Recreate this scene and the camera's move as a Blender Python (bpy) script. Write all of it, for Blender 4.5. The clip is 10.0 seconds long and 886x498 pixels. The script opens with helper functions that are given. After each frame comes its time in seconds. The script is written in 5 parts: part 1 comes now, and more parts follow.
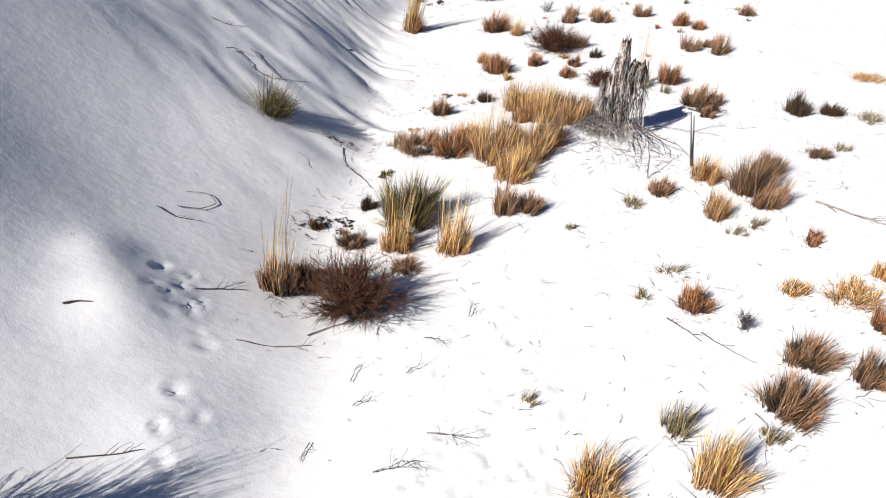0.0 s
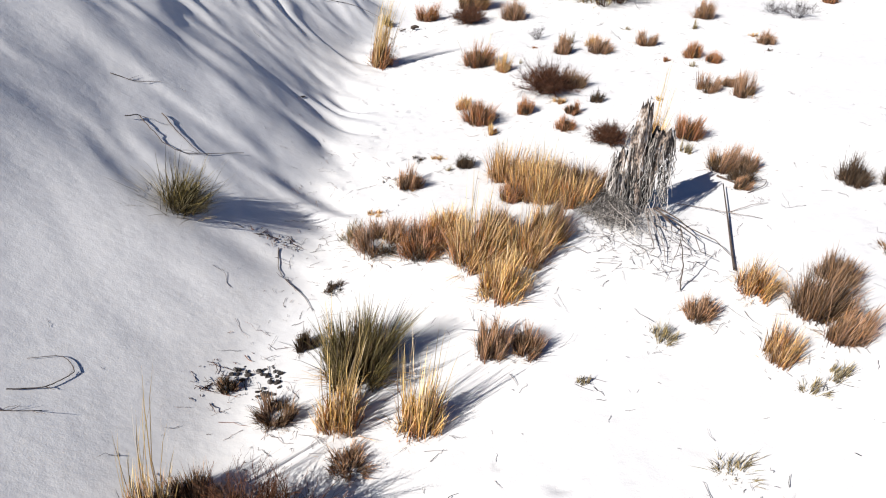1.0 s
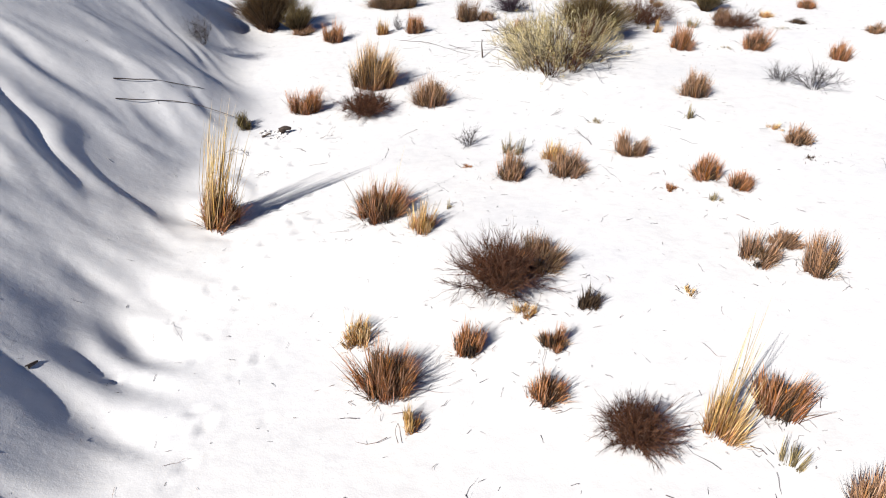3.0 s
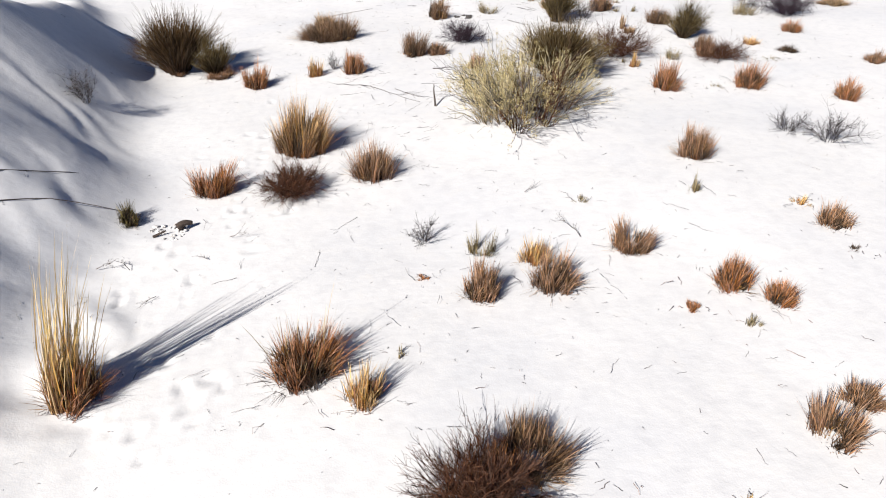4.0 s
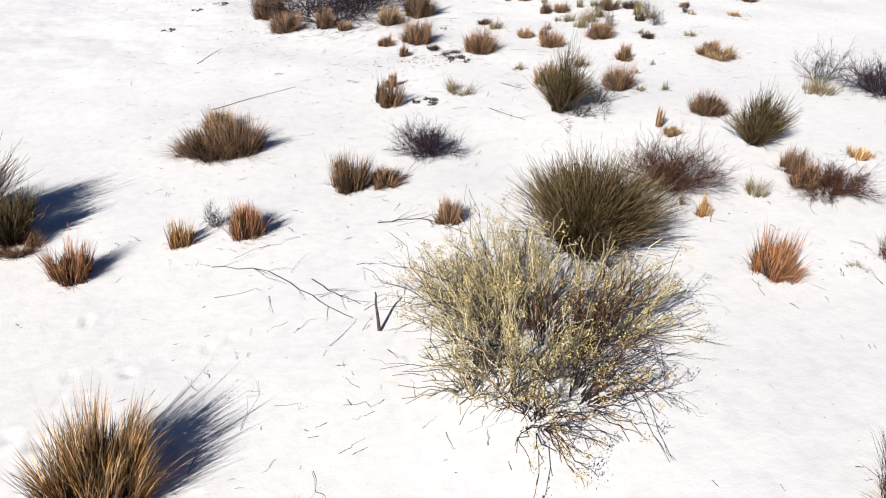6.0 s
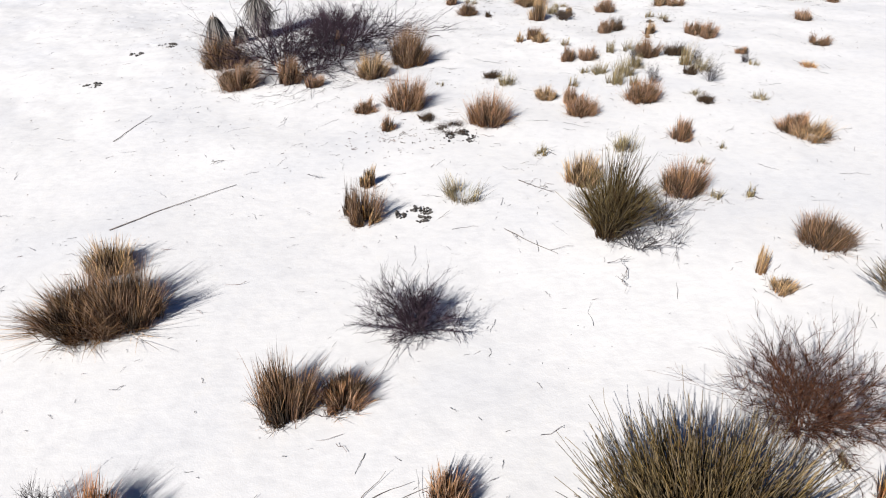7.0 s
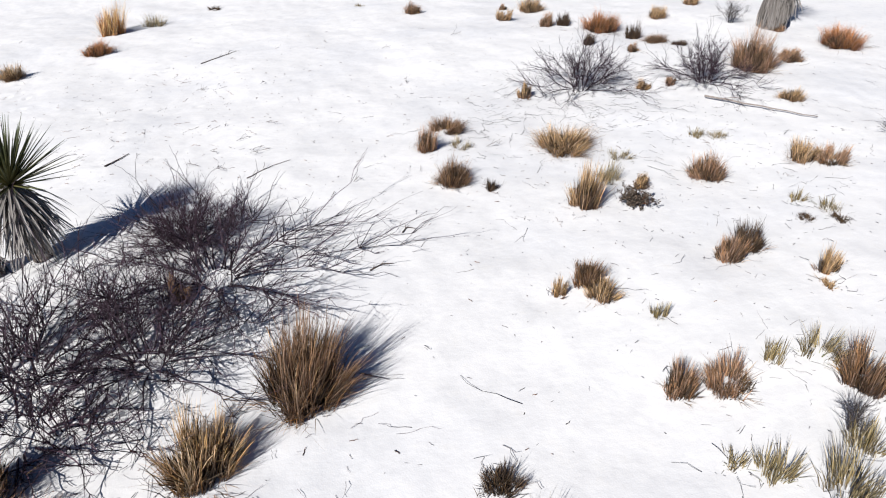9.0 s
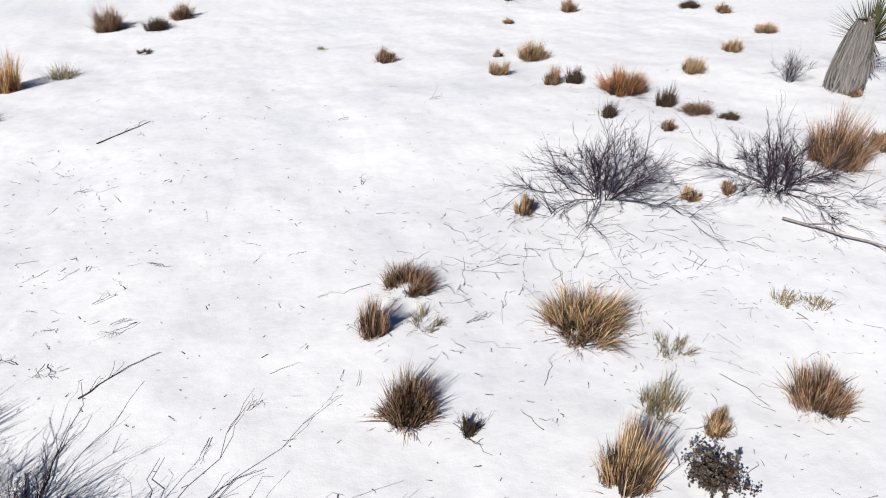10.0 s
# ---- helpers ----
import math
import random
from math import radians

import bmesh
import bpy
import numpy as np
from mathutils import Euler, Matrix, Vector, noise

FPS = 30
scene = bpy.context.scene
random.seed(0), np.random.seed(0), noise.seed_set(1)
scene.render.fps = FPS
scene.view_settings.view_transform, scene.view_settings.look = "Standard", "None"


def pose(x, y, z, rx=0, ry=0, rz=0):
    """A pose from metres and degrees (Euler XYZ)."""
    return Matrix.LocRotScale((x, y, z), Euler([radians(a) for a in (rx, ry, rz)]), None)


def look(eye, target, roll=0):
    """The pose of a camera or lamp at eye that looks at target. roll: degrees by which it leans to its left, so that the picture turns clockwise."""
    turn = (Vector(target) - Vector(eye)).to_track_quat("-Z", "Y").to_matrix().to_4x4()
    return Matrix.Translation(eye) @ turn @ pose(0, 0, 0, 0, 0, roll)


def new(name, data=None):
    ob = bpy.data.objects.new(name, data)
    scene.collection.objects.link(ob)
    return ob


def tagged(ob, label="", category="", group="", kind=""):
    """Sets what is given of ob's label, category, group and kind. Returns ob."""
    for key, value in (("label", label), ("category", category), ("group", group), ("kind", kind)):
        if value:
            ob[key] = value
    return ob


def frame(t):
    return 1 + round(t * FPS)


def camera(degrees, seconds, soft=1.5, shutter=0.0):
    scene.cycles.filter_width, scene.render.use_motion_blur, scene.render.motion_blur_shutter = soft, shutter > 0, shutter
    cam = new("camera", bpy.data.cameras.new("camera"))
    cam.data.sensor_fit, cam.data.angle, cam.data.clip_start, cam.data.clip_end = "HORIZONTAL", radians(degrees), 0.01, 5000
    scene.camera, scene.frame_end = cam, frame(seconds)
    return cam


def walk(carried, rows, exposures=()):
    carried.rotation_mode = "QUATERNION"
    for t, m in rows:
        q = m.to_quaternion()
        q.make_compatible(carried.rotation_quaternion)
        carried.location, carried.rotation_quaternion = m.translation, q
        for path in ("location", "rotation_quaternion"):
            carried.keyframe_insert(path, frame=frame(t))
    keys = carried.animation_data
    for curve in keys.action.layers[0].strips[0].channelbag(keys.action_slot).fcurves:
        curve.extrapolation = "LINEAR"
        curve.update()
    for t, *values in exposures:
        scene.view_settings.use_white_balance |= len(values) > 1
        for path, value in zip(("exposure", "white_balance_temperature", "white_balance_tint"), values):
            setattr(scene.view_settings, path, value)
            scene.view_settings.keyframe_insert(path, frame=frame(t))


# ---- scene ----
cam = camera(70.4, 10.0, soft=1.1)
METRES, EYE, TILT, LEAN, TURN = 21.7, 2.6, 0.0, 0.0, 0.0
ROWS = [
    (0.0, 0.0, 0.0, 0.0, -0.95, -34.08, 1.41),
    (0.5, 0.0027, 0.0361, -0.0004, -1.63, -34.06, 1.41),
    (1.0, 0.0079, 0.076, -0.0007, -2.35, -34.06, 1.43),
    (1.5, 0.0137, 0.1197, -0.0006, -3.68, -34.03, 1.44),
    (2.0, 0.0197, 0.1639, -0.0016, -5.71, -34.04, 1.36),
    (2.5, 0.0249, 0.2065, -0.0019, -7.75, -34.06, 1.39),
    (4.0, 0.0485, 0.3208, -0.0015, -14.68, -33.98, 1.44),
    (4.5, 0.0579, 0.3585, -0.0018, -16.05, -33.96, 1.44),
    (5.0, 0.0691, 0.3967, -0.0021, -16.85, -33.91, 1.47),
    (6.5, 0.1152, 0.5364, -0.0023, -18.21, -33.72, 1.38),
    (7.0, 0.1344, 0.5936, -0.0028, -18.15, -33.6, 1.44),
    (7.5, 0.1555, 0.656, -0.002, -18.07, -33.5, 1.46),
    (8.0, 0.1804, 0.7197, -0.0009, -18.02, -33.47, 1.47),
    (8.5, 0.2066, 0.7813, -0.0, -18.02, -33.43, 1.42),
    (9.0, 0.2312, 0.8412, 0.001, -18.0, -33.38, 1.37),
    (9.5, 0.2566, 0.8986, 0.0028, -17.95, -33.45, 1.33),
    (10.0, 0.2816, 0.9535, 0.0037, -17.94, -33.43, 1.31),
]
SUN, SKY, EXPOSURE, KELVIN = 5.0, 0.05, 0.9, 5640
walk(cam, [(t, pose(0, 0, EYE, TILT, LEAN, TURN) @ pose(METRES * x, METRES * y, METRES * z, 90 + pitch, roll, yaw)) for t, x, y, z, yaw, pitch, roll in ROWS],
     exposures=[(0.0, EXPOSURE, KELVIN - 80, 13), (2.5, EXPOSURE - 0.03, KELVIN - 80, 13), (4.5, EXPOSURE - 0.18, KELVIN - 60, 13), (6.7, EXPOSURE - 0.19, KELVIN - 60, 13), (7.4, EXPOSURE - 0.2, KELVIN - 160, 13),
                (8.2, EXPOSURE - 0.2, KELVIN - 160, 13), (9.5, EXPOSURE - 0.21, KELVIN - 220, 13), (10.0, EXPOSURE - 0.27, KELVIN - 210, 13)])

# ---- sky and sun ----
TO_SUN = Vector((-0.62, -0.473, 0.626)).normalized()
world = bpy.data.worlds.new("desert_sky")
scene.world = world
world.use_nodes = True
sky = world.node_tree.nodes.new("ShaderNodeTexSky")
sky.sky_type, sky.sun_disc = "NISHITA", False
sky.sun_elevation, sky.sun_rotation = math.asin(TO_SUN.z), math.atan2(TO_SUN.x, TO_SUN.y) % (2 * math.pi)
sky.altitude = 1200
sky.air_density, sky.dust_density, sky.ozone_density = 0.4, 0.3, 2.0
world.node_tree.nodes["Background"].inputs[1].default_value = SKY
world.node_tree.links.new(sky.outputs[0], world.node_tree.nodes["Background"].inputs[0])
sun = new("sun", bpy.data.lights.new("sun", "SUN"))
sun.data.energy, sun.data.angle, sun.data.color = SUN, radians(0.53), (1.0, 0.885, 0.7)
sun.matrix_world = look(TO_SUN * 60, (0, 0, 0))


# ---- materials ----
def nodes_of(name):
    m = bpy.data.materials.new(name)
    m.use_nodes = True
    return m, m.node_tree.nodes, m.node_tree.links, m.node_tree.nodes["Principled BSDF"]


def ramp(nodes, stops):
    r = nodes.new("ShaderNodeValToRGB").color_ramp
    while len(r.elements) < len(stops):
        r.elements.new(0.5)
    for e, (at, c) in zip(r.elements, stops):
        e.position, e.color = at, (*c, 1)
    return nodes[-1]


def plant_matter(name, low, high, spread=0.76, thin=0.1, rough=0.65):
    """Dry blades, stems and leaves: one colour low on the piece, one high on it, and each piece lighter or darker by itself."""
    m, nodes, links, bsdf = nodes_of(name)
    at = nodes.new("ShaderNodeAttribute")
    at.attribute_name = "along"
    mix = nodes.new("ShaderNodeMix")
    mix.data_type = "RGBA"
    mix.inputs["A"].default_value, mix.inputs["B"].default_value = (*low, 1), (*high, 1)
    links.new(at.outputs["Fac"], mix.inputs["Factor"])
    geo = nodes.new("ShaderNodeNewGeometry")
    value = nodes.new("ShaderNodeMapRange")
    value.inputs["To Min"].default_value, value.inputs["To Max"].default_value = 0.9 * (1 - spread), 0.9 * (1 + spread)
    few = nodes.new("ShaderNodeMath")
    few.operation = "POWER"
    few.inputs[1].default_value = 1.25
    links.new(geo.outputs["Random Per Island"], few.inputs[0])
    links.new(few.outputs[0], value.inputs["Value"])
    hue = nodes.new("ShaderNodeHueSaturation")
    wobble = nodes.new("ShaderNodeTexNoise")
    wobble.inputs["Scale"].default_value = 9
    shift = nodes.new("ShaderNodeMapRange")
    shift.inputs["To Min"].default_value, shift.inputs["To Max"].default_value = 0.485, 0.52
    links.new(wobble.outputs["Fac"], shift.inputs["Value"])
    links.new(shift.outputs[0], hue.inputs["Hue"])
    links.new(value.outputs[0], hue.inputs["Value"])
    again = nodes.new("ShaderNodeMath")
    again.operation = "MULTIPLY"
    again.inputs[1].default_value = 13.7
    links.new(geo.outputs["Random Per Island"], again.inputs[0])
    rest = nodes.new("ShaderNodeMath")
    rest.operation = "FRACT"
    links.new(again.outputs[0], rest.inputs[0])
    faded = nodes.new("ShaderNodeMapRange")
    faded.inputs["To Min"].default_value, faded.inputs["To Max"].default_value = 0.72, 1.12
    links.new(rest.outputs[0], faded.inputs["Value"])
    links.new(faded.outputs[0], hue.inputs["Saturation"])
    links.new(mix.outputs["Result"], hue.inputs["Color"])
    links.new(hue.outputs[0], bsdf.inputs["Base Color"])
    bsdf.inputs["Roughness"].default_value = rough
    bsdf.inputs["Specular IOR Level"].default_value = 0.3 if thin else 0.08
    if thin:
        glow = nodes.new("ShaderNodeBsdfTranslucent")
        links.new(hue.outputs[0], glow.inputs["Color"])
        both = nodes.new("ShaderNodeMixShader")
        both.inputs[0].default_value = thin
        links.new(bsdf.outputs[0], both.inputs[1])
        links.new(glow.outputs[0], both.inputs[2])
        links.new(both.outputs[0], nodes["Material Output"].inputs["Surface"])
    return m


def rough_matter(name, stops, size=14, bump=0.5, depth=0.01, stretch=(1, 1, 1), rough=0.85):
    """Weathered wood and crust: colours from noise at two scales, with relief."""
    m, nodes, links, bsdf = nodes_of(name)
    where = nodes.new("ShaderNodeTexCoord")
    scale = nodes.new("ShaderNodeMapping")
    scale.inputs["Scale"].default_value = stretch
    links.new(where.outputs["Object"], scale.inputs["Vector"])
    big, fine = nodes.new("ShaderNodeTexNoise"), nodes.new("ShaderNodeTexNoise")
    for n, s in ((big, size), (fine, size * 5)):
        n.inputs["Scale"].default_value, n.inputs["Detail"].default_value = s, 5
        links.new(scale.outputs[0], n.inputs["Vector"])
    add = nodes.new("ShaderNodeMath")
    add.operation = "MULTIPLY_ADD"
    add.inputs[1].default_value = 0.35
    links.new(fine.outputs["Fac"], add.inputs[0])
    half = nodes.new("ShaderNodeMath")
    half.operation = "MULTIPLY"
    half.inputs[1].default_value = 0.65
    links.new(big.outputs["Fac"], half.inputs[0])
    links.new(half.outputs[0], add.inputs[2])
    colours = ramp(nodes, stops)
    links.new(add.outputs[0], colours.inputs[0])
    links.new(colours.outputs[0], bsdf.inputs["Base Color"])
    relief = nodes.new("ShaderNodeBump")
    relief.inputs["Strength"].default_value, relief.inputs["Distance"].default_value = bump, depth
    links.new(add.outputs[0], relief.inputs["Height"])
    links.new(relief.outputs[0], bsdf.inputs["Normal"])
    bsdf.inputs["Roughness"].default_value = rough
    bsdf.inputs["Specular IOR Level"].default_value = 0.25
    return m


def sand_matter():
    """Gypsum sand: near white, with faint grey crust, wind ripples and grain."""
    m, nodes, links, bsdf = nodes_of("gypsum_sand")
    where = nodes.new("ShaderNodeTexCoord")
    stain, mid, fine = [nodes.new("ShaderNodeTexNoise") for _ in range(3)]
    for n, s, d in ((stain, 0.7, 4), (mid, 9, 4), (fine, 120, 3)):
        n.inputs["Scale"].default_value, n.inputs["Detail"].default_value = s, d
        links.new(where.outputs["Object"], n.inputs["Vector"])
    colours = ramp(nodes, [(0.36, (0.6, 0.597, 0.6)), (0.5, (0.63, 0.622, 0.615)), (0.68, (0.655, 0.647, 0.637))])
    links.new(stain.outputs["Fac"], colours.inputs[0])
    speck = ramp(nodes, [(0.3, (0.93, 0.93, 0.935)), (0.55, (1, 1, 1)), (0.8, (1, 0.99, 0.97))])
    links.new(mid.outputs["Fac"], speck.inputs[0])
    mul = nodes.new("ShaderNodeMix")
    mul.data_type, mul.blend_type = "RGBA", "MULTIPLY"
    mul.inputs["Factor"].default_value = 1
    links.new(colours.outputs[0], mul.inputs["A"])
    links.new(speck.outputs[0], mul.inputs["B"])
    links.new(mul.outputs["Result"], bsdf.inputs["Base Color"])
    turn = nodes.new("ShaderNodeMapping")
    turn.inputs["Rotation"].default_value, turn.inputs["Scale"].default_value = (0, 0, 0.5), (1, 1.5, 1)
    links.new(where.outputs["Object"], turn.inputs["Vector"])
    ripple = nodes.new("ShaderNodeTexNoise")
    ripple.inputs["Scale"].default_value, ripple.inputs["Detail"].default_value = 14, 3
    links.new(turn.outputs[0], ripple.inputs["Vector"])
    last = None
    for n, strength, deep in ((ripple, 0.26, 0.01), (mid, 0.2, 0.012), (fine, 0.4, 0.0022)):
        b = nodes.new("ShaderNodeBump")
        b.inputs["Strength"].default_value, b.inputs["Distance"].default_value = strength, deep
        links.new(n.outputs["Fac"], b.inputs["Height"])
        if last:
            links.new(last.outputs[0], b.inputs["Normal"])
        last = b
    links.new(last.outputs[0], bsdf.inputs["Normal"])
    bsdf.inputs["Roughness"].default_value = 0.9
    bsdf.inputs["Specular IOR Level"].default_value = 0.2
    return m


SAND = sand_matter()
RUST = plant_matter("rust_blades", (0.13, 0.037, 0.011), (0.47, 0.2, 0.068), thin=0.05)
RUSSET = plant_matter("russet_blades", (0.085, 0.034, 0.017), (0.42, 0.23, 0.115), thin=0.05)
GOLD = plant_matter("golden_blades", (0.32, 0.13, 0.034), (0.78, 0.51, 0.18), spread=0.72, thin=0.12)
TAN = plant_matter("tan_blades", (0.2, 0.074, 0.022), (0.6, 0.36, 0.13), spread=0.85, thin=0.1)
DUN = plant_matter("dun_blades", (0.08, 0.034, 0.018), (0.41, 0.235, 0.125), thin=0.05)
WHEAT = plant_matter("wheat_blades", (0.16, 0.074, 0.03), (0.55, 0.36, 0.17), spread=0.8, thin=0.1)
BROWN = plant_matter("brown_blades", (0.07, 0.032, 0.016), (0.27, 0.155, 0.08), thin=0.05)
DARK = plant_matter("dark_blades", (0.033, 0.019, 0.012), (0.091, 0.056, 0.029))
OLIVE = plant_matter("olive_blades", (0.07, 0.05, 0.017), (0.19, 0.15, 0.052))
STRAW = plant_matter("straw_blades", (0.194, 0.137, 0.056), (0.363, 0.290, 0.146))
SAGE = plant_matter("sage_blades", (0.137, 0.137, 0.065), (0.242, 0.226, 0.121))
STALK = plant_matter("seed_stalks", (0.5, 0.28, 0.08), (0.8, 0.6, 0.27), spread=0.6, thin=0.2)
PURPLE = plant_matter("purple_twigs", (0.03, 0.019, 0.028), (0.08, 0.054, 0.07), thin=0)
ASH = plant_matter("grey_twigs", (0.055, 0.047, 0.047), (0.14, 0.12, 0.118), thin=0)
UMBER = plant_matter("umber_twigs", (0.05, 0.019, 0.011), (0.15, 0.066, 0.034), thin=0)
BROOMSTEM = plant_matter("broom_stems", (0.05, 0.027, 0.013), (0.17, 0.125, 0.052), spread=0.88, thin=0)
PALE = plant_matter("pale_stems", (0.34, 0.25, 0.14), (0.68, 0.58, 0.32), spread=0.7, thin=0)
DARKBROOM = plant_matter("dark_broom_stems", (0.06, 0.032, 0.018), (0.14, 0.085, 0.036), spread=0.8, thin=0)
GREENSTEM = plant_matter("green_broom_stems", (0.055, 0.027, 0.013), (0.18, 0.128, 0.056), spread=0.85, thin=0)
BLOOM = plant_matter("bloom_tufts", (0.36, 0.27, 0.09), (0.6, 0.49, 0.21), spread=0.7)
LEAFDARK = plant_matter("dark_leaves", (0.045, 0.032, 0.024), (0.15, 0.11, 0.08))
YUCCA = plant_matter("yucca_leaves", (0.14, 0.125, 0.055), (0.055, 0.07, 0.036), spread=0.4, thin=0.1, rough=0.45)
DEAD = plant_matter("dead_yucca_leaves", (0.14, 0.127, 0.115), (0.3, 0.28, 0.265), spread=0.8, thin=0.1)
FIBRE = plant_matter("weathered_fibres", (0.13, 0.115, 0.105), (0.43, 0.4, 0.37), spread=0.8, thin=0)
WOOD = rough_matter("weathered_wood", [(0.42, (0.012, 0.01, 0.01)), (0.485, (0.08, 0.066, 0.06)), (0.53, (0.24, 0.18, 0.135)), (0.575, (0.34, 0.31, 0.29)), (0.66, (0.6, 0.57, 0.54))], 16, 1.0, 0.03, (1, 1, 0.45))
STICK = rough_matter("dark_stick", [(0.35, (0.03, 0.022, 0.018)), (0.6, (0.10, 0.075, 0.06))], 30, 0.6, 0.004)
GREYSTICK = rough_matter("grey_stick", [(0.35, (0.12, 0.10, 0.09)), (0.6, (0.28, 0.245, 0.22))], 30, 0.6, 0.004)
PALECRUST = rough_matter("pale_soil_crust", [(0.38, (0.1, 0.09, 0.085)), (0.48, (0.5, 0.48, 0.46)), (0.6, (0.8, 0.78, 0.76))], 22, 0.8, 0.01)
CRUST = rough_matter("soil_crust", [(0.40, (0.014, 0.012, 0.012)), (0.55, (0.055, 0.048, 0.043)), (0.68, (0.25, 0.24, 0.23))], 22, 0.8, 0.01)


# ---- mesh helpers ----
def link_mesh(name, verts, faces, mat, parent=None, label="", along=None, smooth=False):
    me = bpy.data.meshes.new(name)
    me.from_pydata([tuple(v) for v in np.asarray(verts).tolist()], [], faces)
    me.materials.append(mat)
    if along is not None:
        me.attributes.new("along", "FLOAT", "POINT").data.foreach_set("value", np.asarray(along, np.float32).ravel())
    if smooth:
        me.polygons.foreach_set("use_smooth", [True] * len(me.polygons))
    me.update()
    ob = new(name, me)
    if parent:
        ob.parent = parent
    return tagged(ob, label)


def at_ground(name, x, y, label, category, group="", kind="", turn=0.0, sink=0.01):
    e = new(name)
    e.empty_display_size = 0.1
    e.matrix_world = pose(x, y, float(ground(x, y)) - sink, 0, 0, turn)
    return tagged(e, label, category, group, kind)


def blade_mesh(rng, n, r, h, base=0.45, wide=0.004, curl=1.7, least=0.55, lean=0.0, power=0.6, wild=0.05):
    """n tapering blades from a disc of base * r, that end inside a dome r wide and h high."""
    a = rng.uniform(0, 2 * math.pi, n)
    q = rng.uniform(0, 1, n) ** power
    out = np.stack([np.cos(a), np.sin(a)], 1)
    root = out * (q * base * r * rng.uniform(0.5, 1.1, n))[:, None]
    a2 = a + rng.normal(0, 0.5, n)
    go = np.stack([np.cos(a2), np.sin(a2)], 1) * ((1 - base) * r * q * rng.uniform(0.75, 1.3, n))[:, None] + rng.normal(0, 0.1 * r, (n, 2))
    go[:, 0] += lean * h
    size = rng.uniform(least, 1.0, n) ** 0.8 + np.where(rng.uniform(0, 1, n) < wild, rng.uniform(0.05, 0.38, n), 0)
    go *= (0.35 + 0.65 * size)[:, None]
    high = h * size * np.sqrt(1 - 0.72 * np.minimum(q, 1) ** 2.4)
    side = rng.uniform(0, 2 * math.pi, n)
    across = np.stack([np.cos(side), np.sin(side), np.zeros(n)], 1)
    levels = (0.0, 0.4, 0.75, 1.0)
    verts = np.zeros((n, 7, 3))
    w = wide * rng.uniform(0.7, 1.3, n)
    for k, s in enumerate(levels):
        p = np.zeros((n, 3))
        p[:, :2] = root + go * s ** curl
        p[:, 2] = high * (1.2 * s - 0.2 * s * s)
        if k < 3:
            off = across * (w * (1 - 0.28 * k) * 0.5)[:, None]
            verts[:, 2 * k], verts[:, 2 * k + 1] = p - off, p + off
        else:
            verts[:, 6] = p
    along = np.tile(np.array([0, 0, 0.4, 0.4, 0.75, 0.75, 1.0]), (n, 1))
    faces = []
    for i in range(0, 7 * n, 7):
        faces += [(i, i + 1, i + 3, i + 2), (i + 2, i + 3, i + 5, i + 4), (i + 4, i + 5, i + 6)]
    return verts.reshape(-1, 3), faces, along.ravel()


def tube_mesh(lines, radii, sides=3):
    """Tubes along N lines of K points each; radii is N x K."""
    lines, radii = np.asarray(lines, float), np.asarray(radii, float)
    n, k, _ = lines.shape
    t = np.gradient(lines, axis=1)
    t /= np.linalg.norm(t, axis=2, keepdims=True) + 1e-9
    ref = np.where(np.abs(t[..., 2:3]) > 0.8, np.array([1.0, 0, 0]), np.array([0, 0, 1.0]))
    u = np.cross(t, ref)
    u /= np.linalg.norm(u, axis=2, keepdims=True) + 1e-9
    v = np.cross(t, u)
    ring = [lines + radii[..., None] * (math.cos(b) * u + math.sin(b) * v) for b in (2 * math.pi * j / sides for j in range(sides))]
    verts = np.stack(ring, 2).reshape(-1, 3)
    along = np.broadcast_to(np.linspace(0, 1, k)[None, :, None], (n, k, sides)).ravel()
    faces = []
    for i in range(n):
        for j in range(k - 1):
            o = (i * k + j) * sides
            for c in range(sides):
                d = (c + 1) % sides
                faces.append((o + c, o + d, o + sides + d, o + sides + c))
        o = (i * k + k - 1) * sides
        faces.append(tuple(range(o, o + sides)))
    return verts, faces, along


def wavy(rng, start, end, k, wave, rise=0.0):
    """N lines from start to end with k points, bent at random; rise lifts the middle."""
    s = np.linspace(0, 1, k)[None, :, None]
    line = start[:, None] * (1 - s) + end[:, None] * s
    size = np.linalg.norm(end - start, axis=1)[:, None, None]
    bend = rng.normal(0, 1, (len(start), k, 3)) * np.minimum(s, 0.9) * wave * size
    line = line + bend
    line[:, :, 2] += rise * size[:, :, 0] * (4 * s * (1 - s))[:, :, 0]
    return line


# ---- plants ----
KINDS = {
    "russet": (RUSSET, TAN, 2300, "russet and tan"),
    "rust": (RUST, TAN, 2300, "rust-brown"), "gold": (GOLD, TAN, 2200, "golden dry"), "tan": (TAN, GOLD, 2600, "tan and golden"),
    "dun": (DUN, WHEAT, 2300, "dun-brown"), "wheat": (WHEAT, DUN, 2300, "pale wheat-coloured"),
    "brass": (TAN, RUST, 2500, "dense tan and brown"),
    "brown": (BROWN, TAN, 2400, "brown"), "dark": (DARK, BROWN, 1900, "dark brown withered"), "olive": (OLIVE, GOLD, 2200, "olive-green"),
    "straw": (STRAW, SAGE, 650, "sparse straw-coloured"), "rustdark": (RUST, DARK, 2300, "dark rust-brown"),
}
plant_no = [100]


